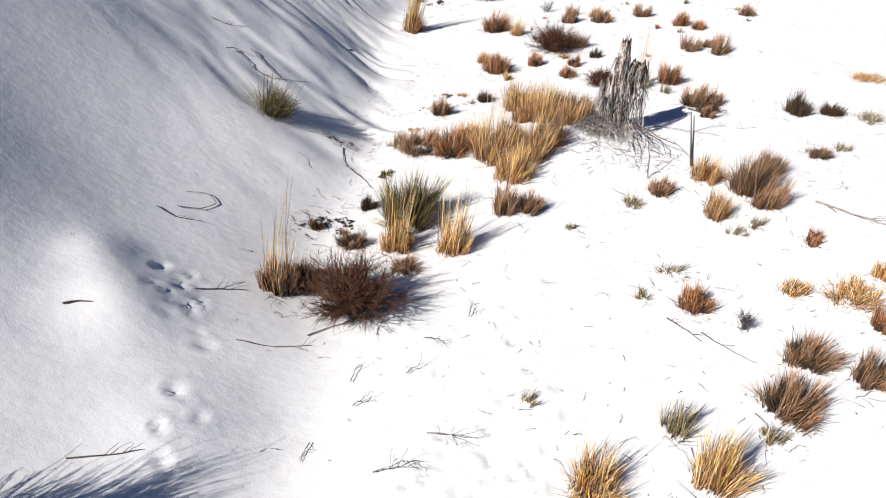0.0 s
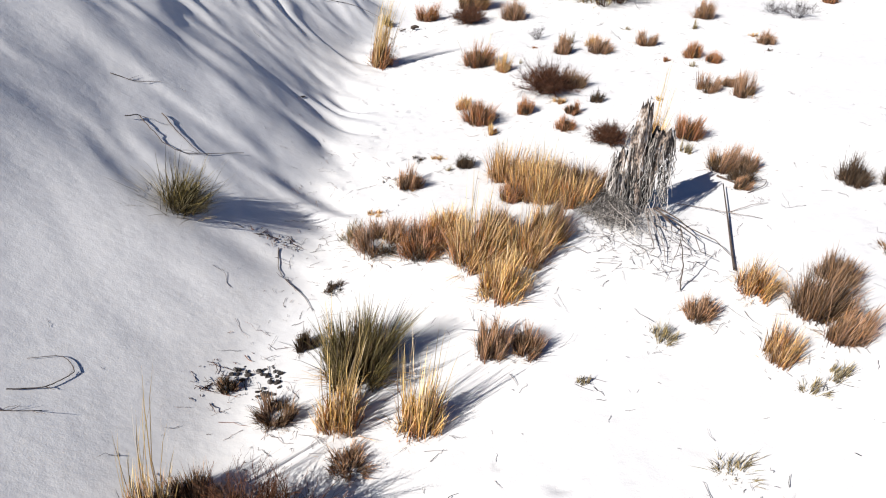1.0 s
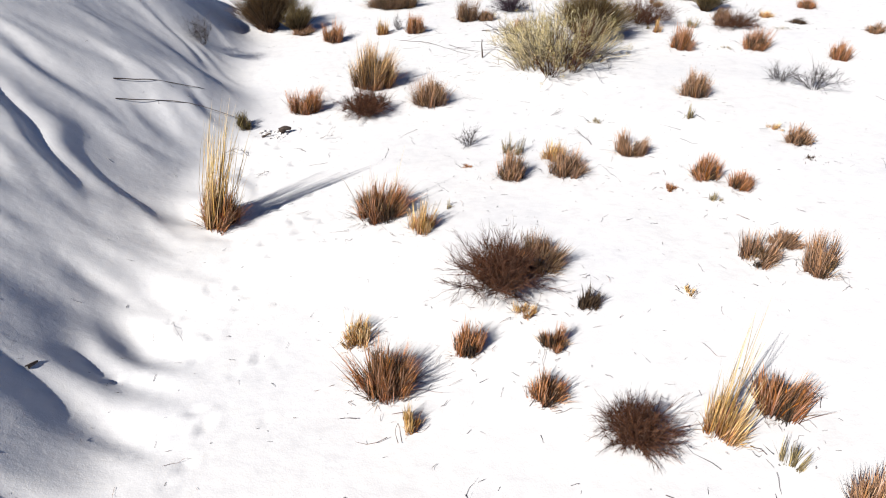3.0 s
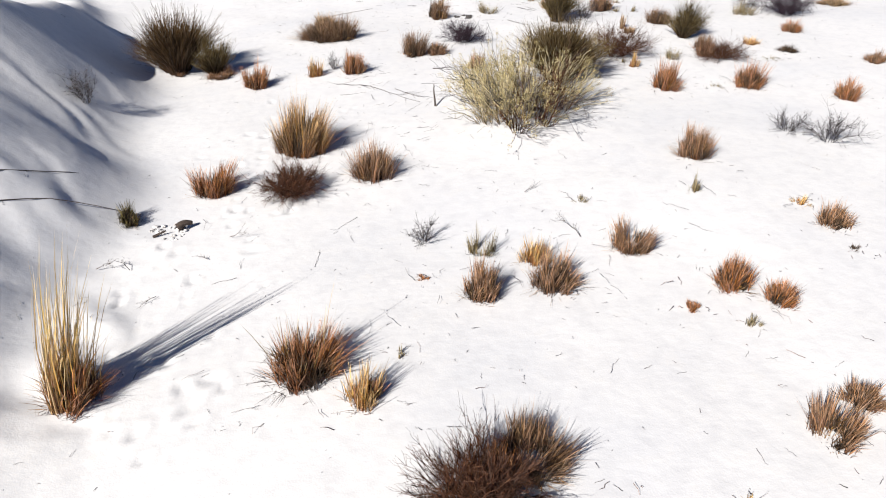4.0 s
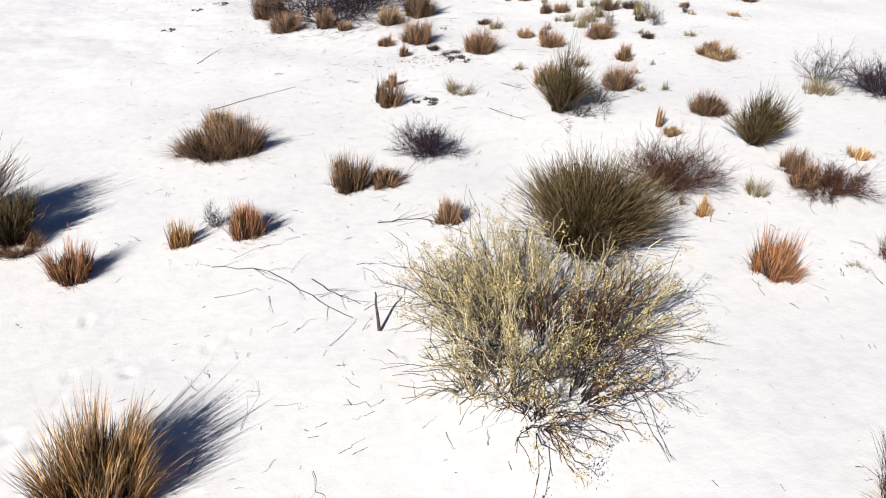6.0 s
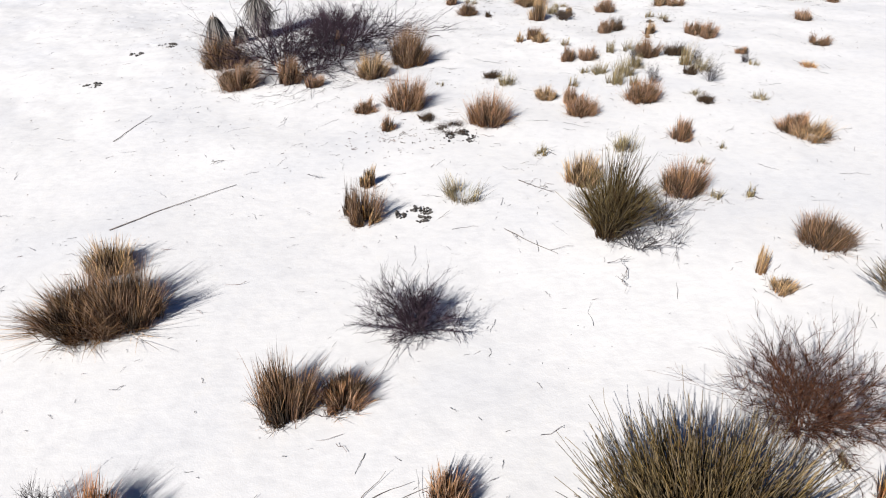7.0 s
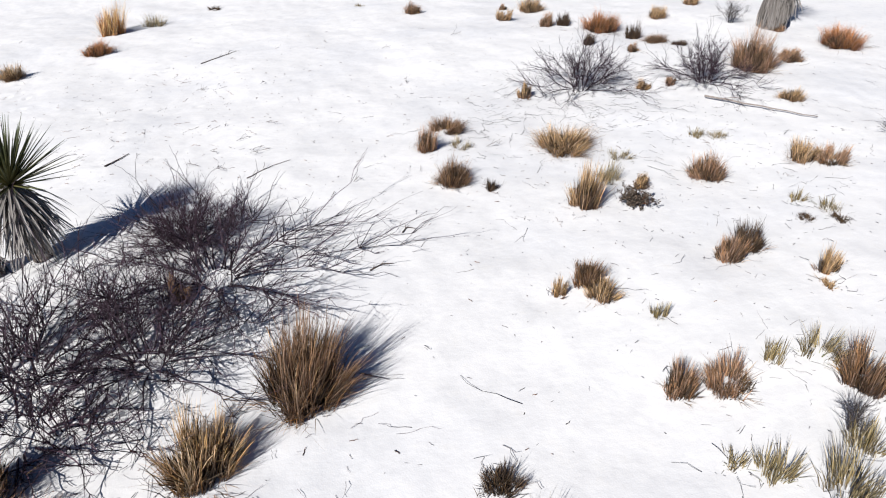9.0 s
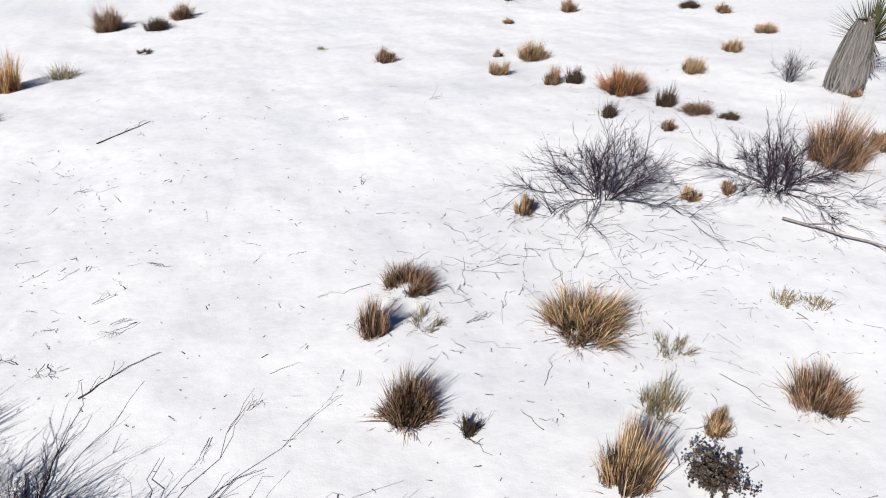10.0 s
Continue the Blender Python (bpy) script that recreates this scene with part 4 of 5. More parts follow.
# ---- green tuft on the dune ----
def slope_tuft(x, y):
    rng = np.random.RandomState(77)
    e = at_ground("grass_tuft", x, y, "olive-green grass tuft drooping down the shaded dune face", "grass tuft", "bunchgrass tufts")
    v, f, l = blade_mesh(rng, 520, 0.27, 0.3, 0.5, 0.0056, 1.3, 0.3, 0.45, wild=0.15)
    v[:, 2] -= 0.35 * v[:, 0] * (v[:, 0] > 0)
    link_mesh("foliage", v, f, OLIVE, e, along=l)
    v, f, l = blade_mesh(rng, 260, 0.4, 0.24, 0.45, 0.004, 1.3, 0.2, -0.2, wild=0.2)
    v[:, 2] -= 0.45 * v[:, 0]
    link_mesh("thatch", v, f, STRAW, e, "paler dry blades", along=l)
    v, f, l = blade_mesh(rng, 60, 0.34, 0.55, 0.5, 0.006, 1.2, 0.5, 0.3)
    link_mesh("seed_plume", v, f, OLIVE, e, "thin upright stalks", along=l)


slope_tuft(-1.5, 5.42)
broom(-2.12, 1.08, 0.3, 0.66, UMBER, "dark twiggy broom shrub on the dune slope", 900, 1.1)


# ---- grass and shrubs over the flat ----
# 0 to 5 m along the way
bunchgrass(0.67, 1.80, 0.20, 0.25, "gold", 0.38, 8)
bunchgrass(1.25, 1.81, 0.18, 0.39, "gold", 0.55, 22)
bunchgrass(1.62, 2.04, 0.09, 0.17, "straw")
bunchgrass(1.17, 2.12, 0.13, 0.31, "straw")
bunchgrass(1.80, 2.23, 0.22, 0.29, "russet")
bunchgrass(0.44, 2.36, 0.07, 0.13, "straw", 0.26, 5)
bunchgrass(2.32, 2.42, 0.14, 0.27, "russet")
bunchgrass(2.06, 2.60, 0.20, 0.22, "russet")
bunchgrass(2.64, 2.84, 0.09, 0.23, "rust")
shrub(1.82, 2.88, 0.05, 0.12, "grey")
bunchgrass(1.59, 3.10, 0.14, 0.21, "rust")
bunchgrass(2.63, 3.13, 0.25, 0.16, "gold")
shrub(-0.59, 3.16, 0.32, 0.28, "umber")
bunchgrass(2.30, 3.22, 0.13, 0.16, "gold")
bunchgrass(1.31, 3.23, 0.09, 0.14, "straw")
bunchgrass(-1.09, 3.28, 0.17, 0.33, "russet", 1.14, 34)
bunchgrass(2.93, 3.33, 0.10, 0.24, "gold")
bunchgrass(-0.94, 3.41, 0.17, 0.26, "brown")
bunchgrass(1.59, 3.49, 0.14, 0.11, "straw")
bunchgrass(-0.28, 3.62, 0.15, 0.11, "russet")
bunchgrass(2.69, 3.78, 0.10, 0.17, "rust")
bunchgrass(0.06, 3.86, 0.2, 0.42, "gold", 0.86, 46)
bunchgrass(-0.34, 3.90, 0.2, 0.34, "gold", 1.0, 56)
bunchgrass(-0.68, 3.95, 0.15, 0.2, "brown")
bunchgrass(2.21, 3.97, 0.11, 0.15, "straw")
bunchgrass(2.39, 4.06, 0.11, 0.17, "straw")
bunchgrass(0.99, 4.10, 0.05, 0.13, "straw")
bunchgrass(-0.98, 4.13, 0.08, 0.15, "brown")
bunchgrass(2.16, 4.23, 0.16, 0.36, "tan")
bunchgrass(-0.28, 4.28, 0.36, 0.52, "olive", 0.82, 26)
bunchgrass(0.50, 4.36, 0.14, 0.32, "russet")
bunchgrass(0.71, 4.37, 0.14, 0.24, "russet")
bunchgrass(2.62, 4.38, 0.19, 0.38, "russet")
bunchgrass(1.55, 4.44, 0.12, 0.18, "straw")
bunchgrass(-0.61, 4.49, 0.10, 0.18, "dark")
bunchgrass(3.35, 4.59, 0.07, 0.06, "straw")
bunchgrass(2.58, 4.61, 0.25, 0.45, "brown")
bunchgrass(1.84, 4.62, 0.14, 0.20, "russet")
bunchgrass(2.31, 4.85, 0.21, 0.29, "tan")
bunchgrass(2.88, 4.92, 0.18, 0.25, "brown")

# 5 to 10 m along the way
bunchgrass(-0.49, 5.03, 0.11, 0.09, "dark")
bunchgrass(3.46, 5.18, 0.15, 0.13, "brown")
bunchgrass(3.74, 5.30, 0.12, 0.14, "straw")
bunchgrass(4.37, 5.98, 0.22, 0.16, "straw")
bunchgrass(-0.26, 5.98, 0.10, 0.07, "gold")
bunchgrass(4.10, 6.17, 0.17, 0.18, "dark")
bunchgrass(2.81, 6.23, 0.11, 0.17, "russet")
bunchgrass(3.79, 6.25, 0.19, 0.32, "dark")
bunchgrass(0.62, 4.89, 0.27, 0.36, "gold", 0.52, 40)
bunchgrass(0.84, 5.24, 0.3, 0.42, "tan", 0.66, 44)
bunchgrass(1.02, 5.42, 0.22, 0.36, "brown", 0.52, 14)
bunchgrass(0.47, 5.22, 0.31, 0.46, "tan", 0.82, 60)
bunchgrass(0.1, 5.38, 0.26, 0.34, "rust", 0.42, 8)
bunchgrass(-0.2, 5.5, 0.27, 0.28, "russet")
bunchgrass(-0.42, 5.6, 0.13, 0.2, "straw")
bunchgrass(0.28, 5.6, 0.24, 0.3, "gold")
bunchgrass(0.86, 6.52, 0.28, 0.42, "tan", 0.5, 26)
bunchgrass(1.13, 6.44, 0.24, 0.4, "gold", 0.48, 12)
bunchgrass(0.97, 6.24, 0.24, 0.4, "tan", 0.6, 24)
bunchgrass(0.66, 5.5, 0.2, 0.34, "russet")
bunchgrass(1.52, 6.02, 0.2, 0.36, "brown")
bunchgrass(1.3, 5.84, 0.22, 0.38, "tan", 0.6, 26)
bunchgrass(1.25, 6.28, 0.22, 0.36, "russet")
bunchgrass(0.85, 6.06, 0.17, 0.26, "rust")
bunchgrass(1.08, 6.0, 0.27, 0.44, "tan", 0.7, 52)
bunchgrass(1.4, 6.2, 0.25, 0.36, "brown")
bunchgrass(2.88, 6.39, 0.16, 0.18, "dark")
bunchgrass(0.01, 6.40, 0.16, 0.26, "russet")
bunchgrass(3.00, 6.55, 0.14, 0.26, "russet")
bunchgrass(2.80, 6.61, 0.19, 0.35, "russet")
bunchgrass(0.37, 6.70, 0.05, 0.09, "straw")
bunchgrass(0.51, 6.78, 0.12, 0.18, "dark")
bunchgrass(0.09, 6.93, 0.10, 0.06, "dark")
bunchgrass(2.60, 6.95, 0.09, 0.21, "straw")
bunchgrass(0.28, 6.95, 0.10, 0.07, "gold")
bunchgrass(5.06, 7.17, 0.27, 0.14, "gold")
bunchgrass(2.38, 7.18, 0.16, 0.37, "gold", 0.96, 36)
shrub(1.94, 7.23, 0.18, 0.15, "umber")
bunchgrass(2.74, 7.26, 0.19, 0.35, "rust")
bunchgrass(0.84, 7.53, 0.10, 0.16, "gold")
bunchgrass(1.59, 7.58, 0.14, 0.22, "rust")
bunchgrass(0.74, 7.82, 0.23, 0.37, "rust")
bunchgrass(1.74, 7.95, 0.11, 0.22, "rust")
bunchgrass(1.24, 8.01, 0.13, 0.24, "rust")
bunchgrass(0.61, 8.23, 0.16, 0.20, "gold", 0.34, 8)
bunchgrass(1.67, 8.25, 0.11, 0.12, "gold")
bunchgrass(2.77, 8.25, 0.07, 0.07, "gold")
bunchgrass(2.07, 8.25, 0.11, 0.16, "dark")
bunchgrass(3.76, 8.30, 0.17, 0.38, "russet")
bunchgrass(3.40, 8.50, 0.17, 0.30, "russet")
shrub(1.56, 8.55, 0.3, 0.24, "umber")
bunchgrass(1.66, 8.66, 0.2, 0.3, "rustdark")
bunchgrass(3.72, 8.65, 0.15, 0.14, "russet")
bunchgrass(1.89, 8.75, 0.24, 0.28, "brown")
bunchgrass(3.56, 9.33, 0.07, 0.12, "straw")
bunchgrass(1.17, 9.36, 0.16, 0.30, "gold", 0.36, 10)
bunchgrass(3.88, 9.48, 0.14, 0.18, "rust")
bunchgrass(3.29, 9.55, 0.07, 0.11, "rust")
bunchgrass(1.43, 9.64, 0.05, 0.11, "straw")
bunchgrass(0.88, 9.67, 0.3, 0.38, "rustdark", 0.62, 26)
bunchgrass(3.68, 9.71, 0.17, 0.28, "rust")
bunchgrass(4.76, 9.81, 0.07, 0.06, "dark")
bunchgrass(-0.38, 9.83, 0.22, 0.45, "rust", 1.26, 150, 0.1)

# 10 to 15 m along the way
bunchgrass(2.56, 10.04, 0.23, 0.29, "russet")
bunchgrass(2.06, 10.08, 0.18, 0.33, "russet")
bunchgrass(4.86, 10.14, 0.16, 0.23, "russet")
bunchgrass(3.27, 10.30, 0.20, 0.27, "russet")
bunchgrass(2.55, 10.35, 0.17, 0.26, "gold")
bunchgrass(1.73, 10.38, 0.06, 0.07, "rust")
bunchgrass(4.84, 10.46, 0.10, 0.09, "gold")
bunchgrass(2.23, 10.58, 0.15, 0.27, "straw")
shrub(1.85, 10.84, 0.13, 0.17, "grey")
bunchgrass(4.14, 10.85, 0.07, 0.22, "straw")
bunchgrass(3.19, 11.00, 0.09, 0.10, "straw")
shrub(5.96, 11.41, 0.26, 0.26, "grey")
bunchgrass(4.50, 11.44, 0.21, 0.39, "russet")
shrub(5.75, 11.71, 0.21, 0.16, "grey")
bunchgrass(-0.34, 11.73, 0.12, 0.20, "olive")
shrub(0.94, 11.92, 0.26, 0.17, "umber")
bunchgrass(1.66, 12.03, 0.27, 0.42, "russet", 0.55, 8)
bunchgrass(0.28, 12.15, 0.23, 0.44, "rust")
bunchgrass(6.94, 12.26, 0.18, 0.30, "rust")
bunchgrass(1.08, 12.76, 0.38, 0.66, "brass")
bunchgrass(6.19, 12.91, 0.24, 0.37, "rust")
bunchgrass(5.82, 12.98, 0.11, 0.07, "straw")
bunchgrass(5.24, 13.11, 0.21, 0.43, "rust")
bunchgrass(8.17, 13.15, 0.17, 0.20, "russet")
bunchgrass(7.07, 13.63, 0.15, 0.07, "straw")
shrub(-0.94, 13.77, 0.19, 0.29, "grey")
bunchgrass(7.47, 13.86, 0.17, 0.12, "dark")
bunchgrass(5.28, 13.91, 0.09, 0.26, "gold")
bunchgrass(6.36, 14.04, 0.15, 0.29, "russet")
bunchgrass(5.91, 14.05, 0.15, 0.21, "straw")
bunchgrass(5.24, 14.12, 0.06, 0.11, "straw")
bunchgrass(7.23, 14.28, 0.15, 0.16, "gold")
shrub(6.5, 13.9, 0.34, 0.15, "brush")
bunchgrass(6.46, 14.30, 0.16, 0.32, "brown")
shrub(5.29, 14.39, 0.42, 0.29, "brush")
bunchgrass(3.40, 14.52, 0.16, 0.27, "russet")
bunchgrass(8.19, 14.65, 0.19, 0.23, "rust")
bunchgrass(0.68, 14.73, 0.20, 0.38, "rust")
broom(6.56, 14.86, 0.40, 0.56, BROOMSTEM, "stiff olive-green broom shrub on white sand", 700, 0.8)
bunchgrass(1.89, 14.89, 0.20, 0.41, "rust")
bunchgrass(1.41, 14.91, 0.14, 0.34, "gold")

# 15 to 20 m along the way
shrub(1.66, 15.08, 0.08, 0.18, "grey")
bunchgrass(0.23, 15.26, 0.21, 0.20, "russet")
bunchgrass(5.94, 15.29, 0.12, 0.15, "wheat")
bunchgrass(3.08, 15.32, 0.19, 0.28, "russet")
broom(0.18, 15.36, 0.24, 0.6, BROOMSTEM, "small olive-brown twiggy broom shrub on white sand", 900, 1.15)
bunchgrass(2.78, 15.36, 0.22, 0.43, "brown")
bunchgrass(-0.26, 15.48, 0.16, 0.12, "russet")
bunchgrass(5.94, 15.48, 0.05, 0.33, "wheat")
bunchgrass(6.62, 15.63, 0.26, 0.32, "brown")
bunchgrass(8.19, 15.75, 0.26, 0.28, "straw")
shrub(3.61, 15.78, 0.33, 0.23, "haze")
bunchgrass(9.93, 15.83, 0.35, 0.13, "wheat")
shrub(8.78, 15.5, 0.42, 0.26, "haze")
shrub(8.45, 16.0, 0.34, 0.36, "grey")
broom(-0.3, 15.6, 0.52, 1.08, DARKBROOM, "tall dark brown twiggy broom shrub on white sand", 1500, 1.15)
shrub(5.36, 16.07, 0.33, 0.16, "grey")
shrub(5.69, 16.27, 0.21, 0.22, "grey")
broom(5.25, 16.27, 0.45, 0.69, BROOMSTEM, "stiff olive-green broom shrub on white sand", 700, 0.8)
bunchgrass(6.62, 16.39, 0.07, 0.16, "straw")
bunchgrass(1.90, 16.44, 0.35, 0.44, "brown")
bunchgrass(6.35, 16.46, 0.08, 0.14, "straw")
bunchgrass(10.67, 16.46, 0.32, 0.20, "russet")
bunchgrass(1.66, 16.53, 0.49, 0.38, "brown")
bunchgrass(6.15, 16.63, 0.25, 0.38, "russet")
bunchgrass(6.66, 17.05, 0.08, 0.11, "straw")
bunchgrass(1.75, 17.07, 0.23, 0.32, "wheat")
bunchgrass(5.49, 17.11, 0.20, 0.33, "wheat")
bunchgrass(3.59, 17.13, 0.16, 0.42, "brown")
bunchgrass(7.99, 17.14, 0.25, 0.23, "wheat")
bunchgrass(4.46, 17.24, 0.23, 0.30, "straw")
bunchgrass(7.03, 17.24, 0.05, 0.11, "straw")
bunchgrass(3.50, 17.30, 0.09, 0.39, "dark")
bunchgrass(7.91, 17.32, 0.20, 0.30, "russet")
bunchgrass(6.82, 17.57, 0.15, 0.30, "russet")
bunchgrass(6.20, 17.59, 0.17, 0.25, "straw")
bunchgrass(3.74, 17.70, 0.10, 0.29, "wheat")
bunchgrass(5.42, 17.76, 0.11, 0.15, "straw")
bunchgrass(8.24, 18.15, 0.12, 0.14, "straw")
bunchgrass(7.65, 18.29, 0.13, 0.13, "dark")
bunchgrass(6.25, 18.53, 0.23, 0.28, "russet")
bunchgrass(7.70, 18.53, 0.12, 0.13, "straw")
bunchgrass(4.82, 18.62, 0.21, 0.09, "dark")
bunchgrass(7.07, 18.64, 0.28, 0.33, "russet")
bunchgrass(5.25, 18.68, 0.32, 0.4, "russet")
shrub(8.10, 18.81, 0.13, 0.23, "grey")
bunchgrass(9.55, 18.84, 0.16, 0.10, "tan")
bunchgrass(4.20, 18.84, 0.11, 0.21, "russet")
bunchgrass(6.30, 18.87, 0.12, 0.27, "russet")
bunchgrass(4.67, 18.96, 0.14, 0.10, "dark")
shrub(7.45, 19.02, 0.09, 0.21, "grey")
bunchgrass(8.93, 19.06, 0.09, 0.12, "straw")
bunchgrass(7.24, 19.07, 0.09, 0.27, "straw")
bunchgrass(8.04, 19.12, 0.11, 0.18, "dark")
bunchgrass(6.14, 19.12, 0.17, 0.18, "wheat")
bunchgrass(8.23, 19.17, 0.19, 0.24, "straw")
shrub(8.91, 19.20, 0.09, 0.12, "grey")
bunchgrass(7.07, 19.21, 0.16, 0.37, "straw")
bunchgrass(6.59, 19.35, 0.09, 0.19, "straw")
bunchgrass(4.55, 19.39, 0.34, 0.44, "russet")
bunchgrass(4.08, 19.40, 0.15, 0.24, "russet")
shrub(8.34, 19.42, 0.09, 0.17, "grey")
bunchgrass(8.20, 19.43, 0.12, 0.40, "straw", 0.52, 10)
bunchgrass(7.34, 19.44, 0.20, 0.34, "straw")
bunchgrass(10.39, 19.52, 0.17, 0.22, "brown")
bunchgrass(9.15, 19.53, 0.11, 0.15, "russet")
bunchgrass(7.62, 19.61, 0.14, 0.26, "straw")
bunchgrass(7.09, 19.62, 0.14, 0.26, "straw")
bunchgrass(5.87, 19.69, 0.16, 0.22, "straw")
shrub(7.63, 19.71, 0.07, 0.24, "grey")
bunchgrass(6.96, 19.75, 0.10, 0.17, "straw")
bunchgrass(8.34, 19.84, 0.22, 0.22, "dark")
bunchgrass(7.98, 19.93, 0.19, 0.43, "brown")
bunchgrass(5.14, 19.98, 0.09, 0.08, "straw")
bunchgrass(5.81, 19.99, 0.15, 0.13, "dark")

# 20 to 25 m along the way
bunchgrass(7.26, 20.18, 0.19, 0.24, "dun")
bunchgrass(7.90, 20.19, 0.17, 0.24, "straw")
bunchgrass(7.63, 20.24, 0.10, 0.26, "straw")
bunchgrass(6.98, 20.24, 0.14, 0.30, "dun")
bunchgrass(9.21, 20.32, 0.18, 0.28, "dun")
bunchgrass(3.68, 20.44, 0.16, 0.24, "dun")
bunchgrass(9.14, 20.52, 0.19, 0.27, "dun")
bunchgrass(4.43, 20.55, 0.30, 0.43, "wheat")
bunchgrass(11.15, 20.59, 0.18, 0.28, "dun")
bunchgrass(3.43, 20.67, 0.21, 0.45, "dun")
bunchgrass(8.50, 20.72, 0.07, 0.11, "wheat")
bunchgrass(2.81, 20.77, 0.35, 0.44, "dun")
bunchgrass(7.24, 20.82, 0.08, 0.18, "straw")
bunchgrass(8.62, 20.86, 0.11, 0.24, "wheat")
bunchgrass(4.99, 20.90, 0.37, 0.61, "brown", 0.64, 16)
shrub(3.77, 20.99, 0.5, 0.28, "sprawl")
bunchgrass(7.00, 21.12, 0.14, 0.22, "wheat")
bunchgrass(8.10, 21.23, 0.14, 0.29, "dun")
bunchgrass(6.74, 21.24, 0.07, 0.19, "wheat")
bunchgrass(6.99, 21.30, 0.15, 0.24, "brown")
bunchgrass(8.36, 21.32, 0.16, 0.32, "dark")
bunchgrass(9.29, 21.38, 0.11, 0.08, "dark")
bunchgrass(12.52, 21.39, 0.14, 0.21, "dun")
shrub(4.14, 21.47, 0.63, 0.45, "purple")
bunchgrass(9.05, 21.49, 0.10, 0.08, "dark")
bunchgrass(9.34, 21.55, 0.13, 0.15, "straw")
shrub(3.42, 21.60, 0.76, 0.63, "purple")
shrub(3.5, 21.1, 1.0, 0.14, "sprawl")
bunchgrass(12.51, 21.67, 0.15, 0.31, "dun")
bunchgrass(2.67, 21.72, 0.41, 0.56, "brown")
bunchgrass(9.20, 21.75, 0.11, 0.14, "straw")
bunchgrass(12.06, 21.83, 0.21, 0.30, "dun")
bunchgrass(4.30, 22.02, 0.11, 0.30, "dun")
bunchgrass(10.02, 22.21, 0.19, 0.26, "dun")
bunchgrass(7.50, 22.28, 0.18, 0.50, "wheat")
bunchgrass(9.82, 22.36, 0.20, 0.24, "wheat")
bunchgrass(8.79, 22.39, 0.22, 0.34, "dun")
bunchgrass(8.13, 22.41, 0.10, 0.24, "wheat")
shrub(11.09, 22.47, 0.20, 0.22, "grey")
bunchgrass(7.94, 22.65, 0.18, 0.27, "straw")
shrub(4.35, 22.78, 0.55, 0.26, "haze")
shrub(4.55, 22.2, 0.8, 0.3, "purple")
bunchgrass(6.89, 22.84, 0.08, 0.14, "dark")
bunchgrass(8.31, 23.04, 0.19, 0.11, "straw")
bunchgrass(9.45, 23.06, 0.14, 0.13, "straw")
bunchgrass(6.62, 23.07, 0.23, 0.29, "brown")
bunchgrass(9.27, 23.18, 0.12, 0.14, "straw")
bunchgrass(7.90, 23.42, 0.40, 0.29, "wheat")
bunchgrass(10.81, 23.58, 0.18, 0.19, "wheat")
bunchgrass(6.93, 23.75, 0.16, 0.16, "straw")
bunchgrass(6.57, 23.77, 0.14, 0.35, "dun")
bunchgrass(6.90, 24.16, 0.24, 0.22, "brown")
shrub(10.35, 24.47, 0.50, 0.43, "purple")
bunchgrass(9.92, 24.57, 0.10, 0.20, "dun")
bunchgrass(9.58, 24.61, 0.12, 0.18, "wheat")
bunchgrass(11.25, 24.72, 0.44, 0.62, "dun")
bunchgrass(11.94, 24.79, 0.20, 0.20, "dun")
bunchgrass(11.97, 24.89, 0.16, 0.19, "dun")
bunchgrass(8.14, 24.91, 0.11, 0.36, "wheat")
shrub(8.93, 24.96, 0.55, 0.46, "purple")

# 25 to 30 m along the way
bunchgrass(13.04, 25.05, 0.42, 0.35, "rustdark")
bunchgrass(10.23, 25.91, 0.11, 0.18, "dun")
bunchgrass(11.03, 25.94, 0.16, 0.12, "dark")
bunchgrass(12.83, 26.02, 0.13, 0.17, "dun")
bunchgrass(10.81, 26.23, 0.24, 0.15, "brown")
bunchgrass(9.85, 26.46, 0.12, 0.24, "dark")
bunchgrass(10.66, 26.58, 0.15, 0.37, "dark")
shrub(12.44, 26.62, 0.23, 0.31, "grey")
bunchgrass(10.46, 27.17, 0.40, 0.37, "rustdark")
bunchgrass(11.66, 27.44, 0.21, 0.29, "wheat")
bunchgrass(10.08, 27.70, 0.16, 0.28, "dark")
bunchgrass(9.79, 27.75, 0.16, 0.31, "dun")
bunchgrass(12.73, 28.01, 0.18, 0.23, "wheat")
bunchgrass(1.95, 28.16, 0.23, 0.27, "wheat")
bunchgrass(1.26, 28.30, 0.22, 0.17, "dun")
bunchgrass(9.29, 28.31, 0.18, 0.27, "wheat")
bunchgrass(1.24, 28.66, 0.20, 0.44, "wheat")
bunchgrass(13.99, 28.78, 0.23, 0.19, "wheat")
bunchgrass(10.06, 28.92, 0.29, 0.35, "wheat")
bunchgrass(9.61, 29.15, 0.11, 0.16, "dun")
bunchgrass(8.03, 29.49, 0.21, 0.29, "dun")

# 30 to 35 m along the way
bunchgrass(14.20, 30.04, 0.20, 0.24, "dun")
bunchgrass(3.02, 30.2, 0.34, 0.76, "gold")
bunchgrass(7.26, 30.47, 0.14, 0.09, "straw")
bunchgrass(3.67, 30.55, 0.29, 0.29, "straw")
bunchgrass(13.90, 30.58, 0.26, 0.17, "dark")
bunchgrass(10.52, 30.88, 0.15, 0.12, "wheat")
bunchgrass(2.95, 28.96, 0.3, 0.26, "rust")
bunchgrass(11.76, 31.11, 0.19, 0.29, "dun")
bunchgrass(4.68, 31.33, 0.15, 0.11, "dark")
bunchgrass(4.80, 32.79, 0.32, 0.28, "dark")
bunchgrass(4.01, 33.12, 0.36, 0.49, "dun")
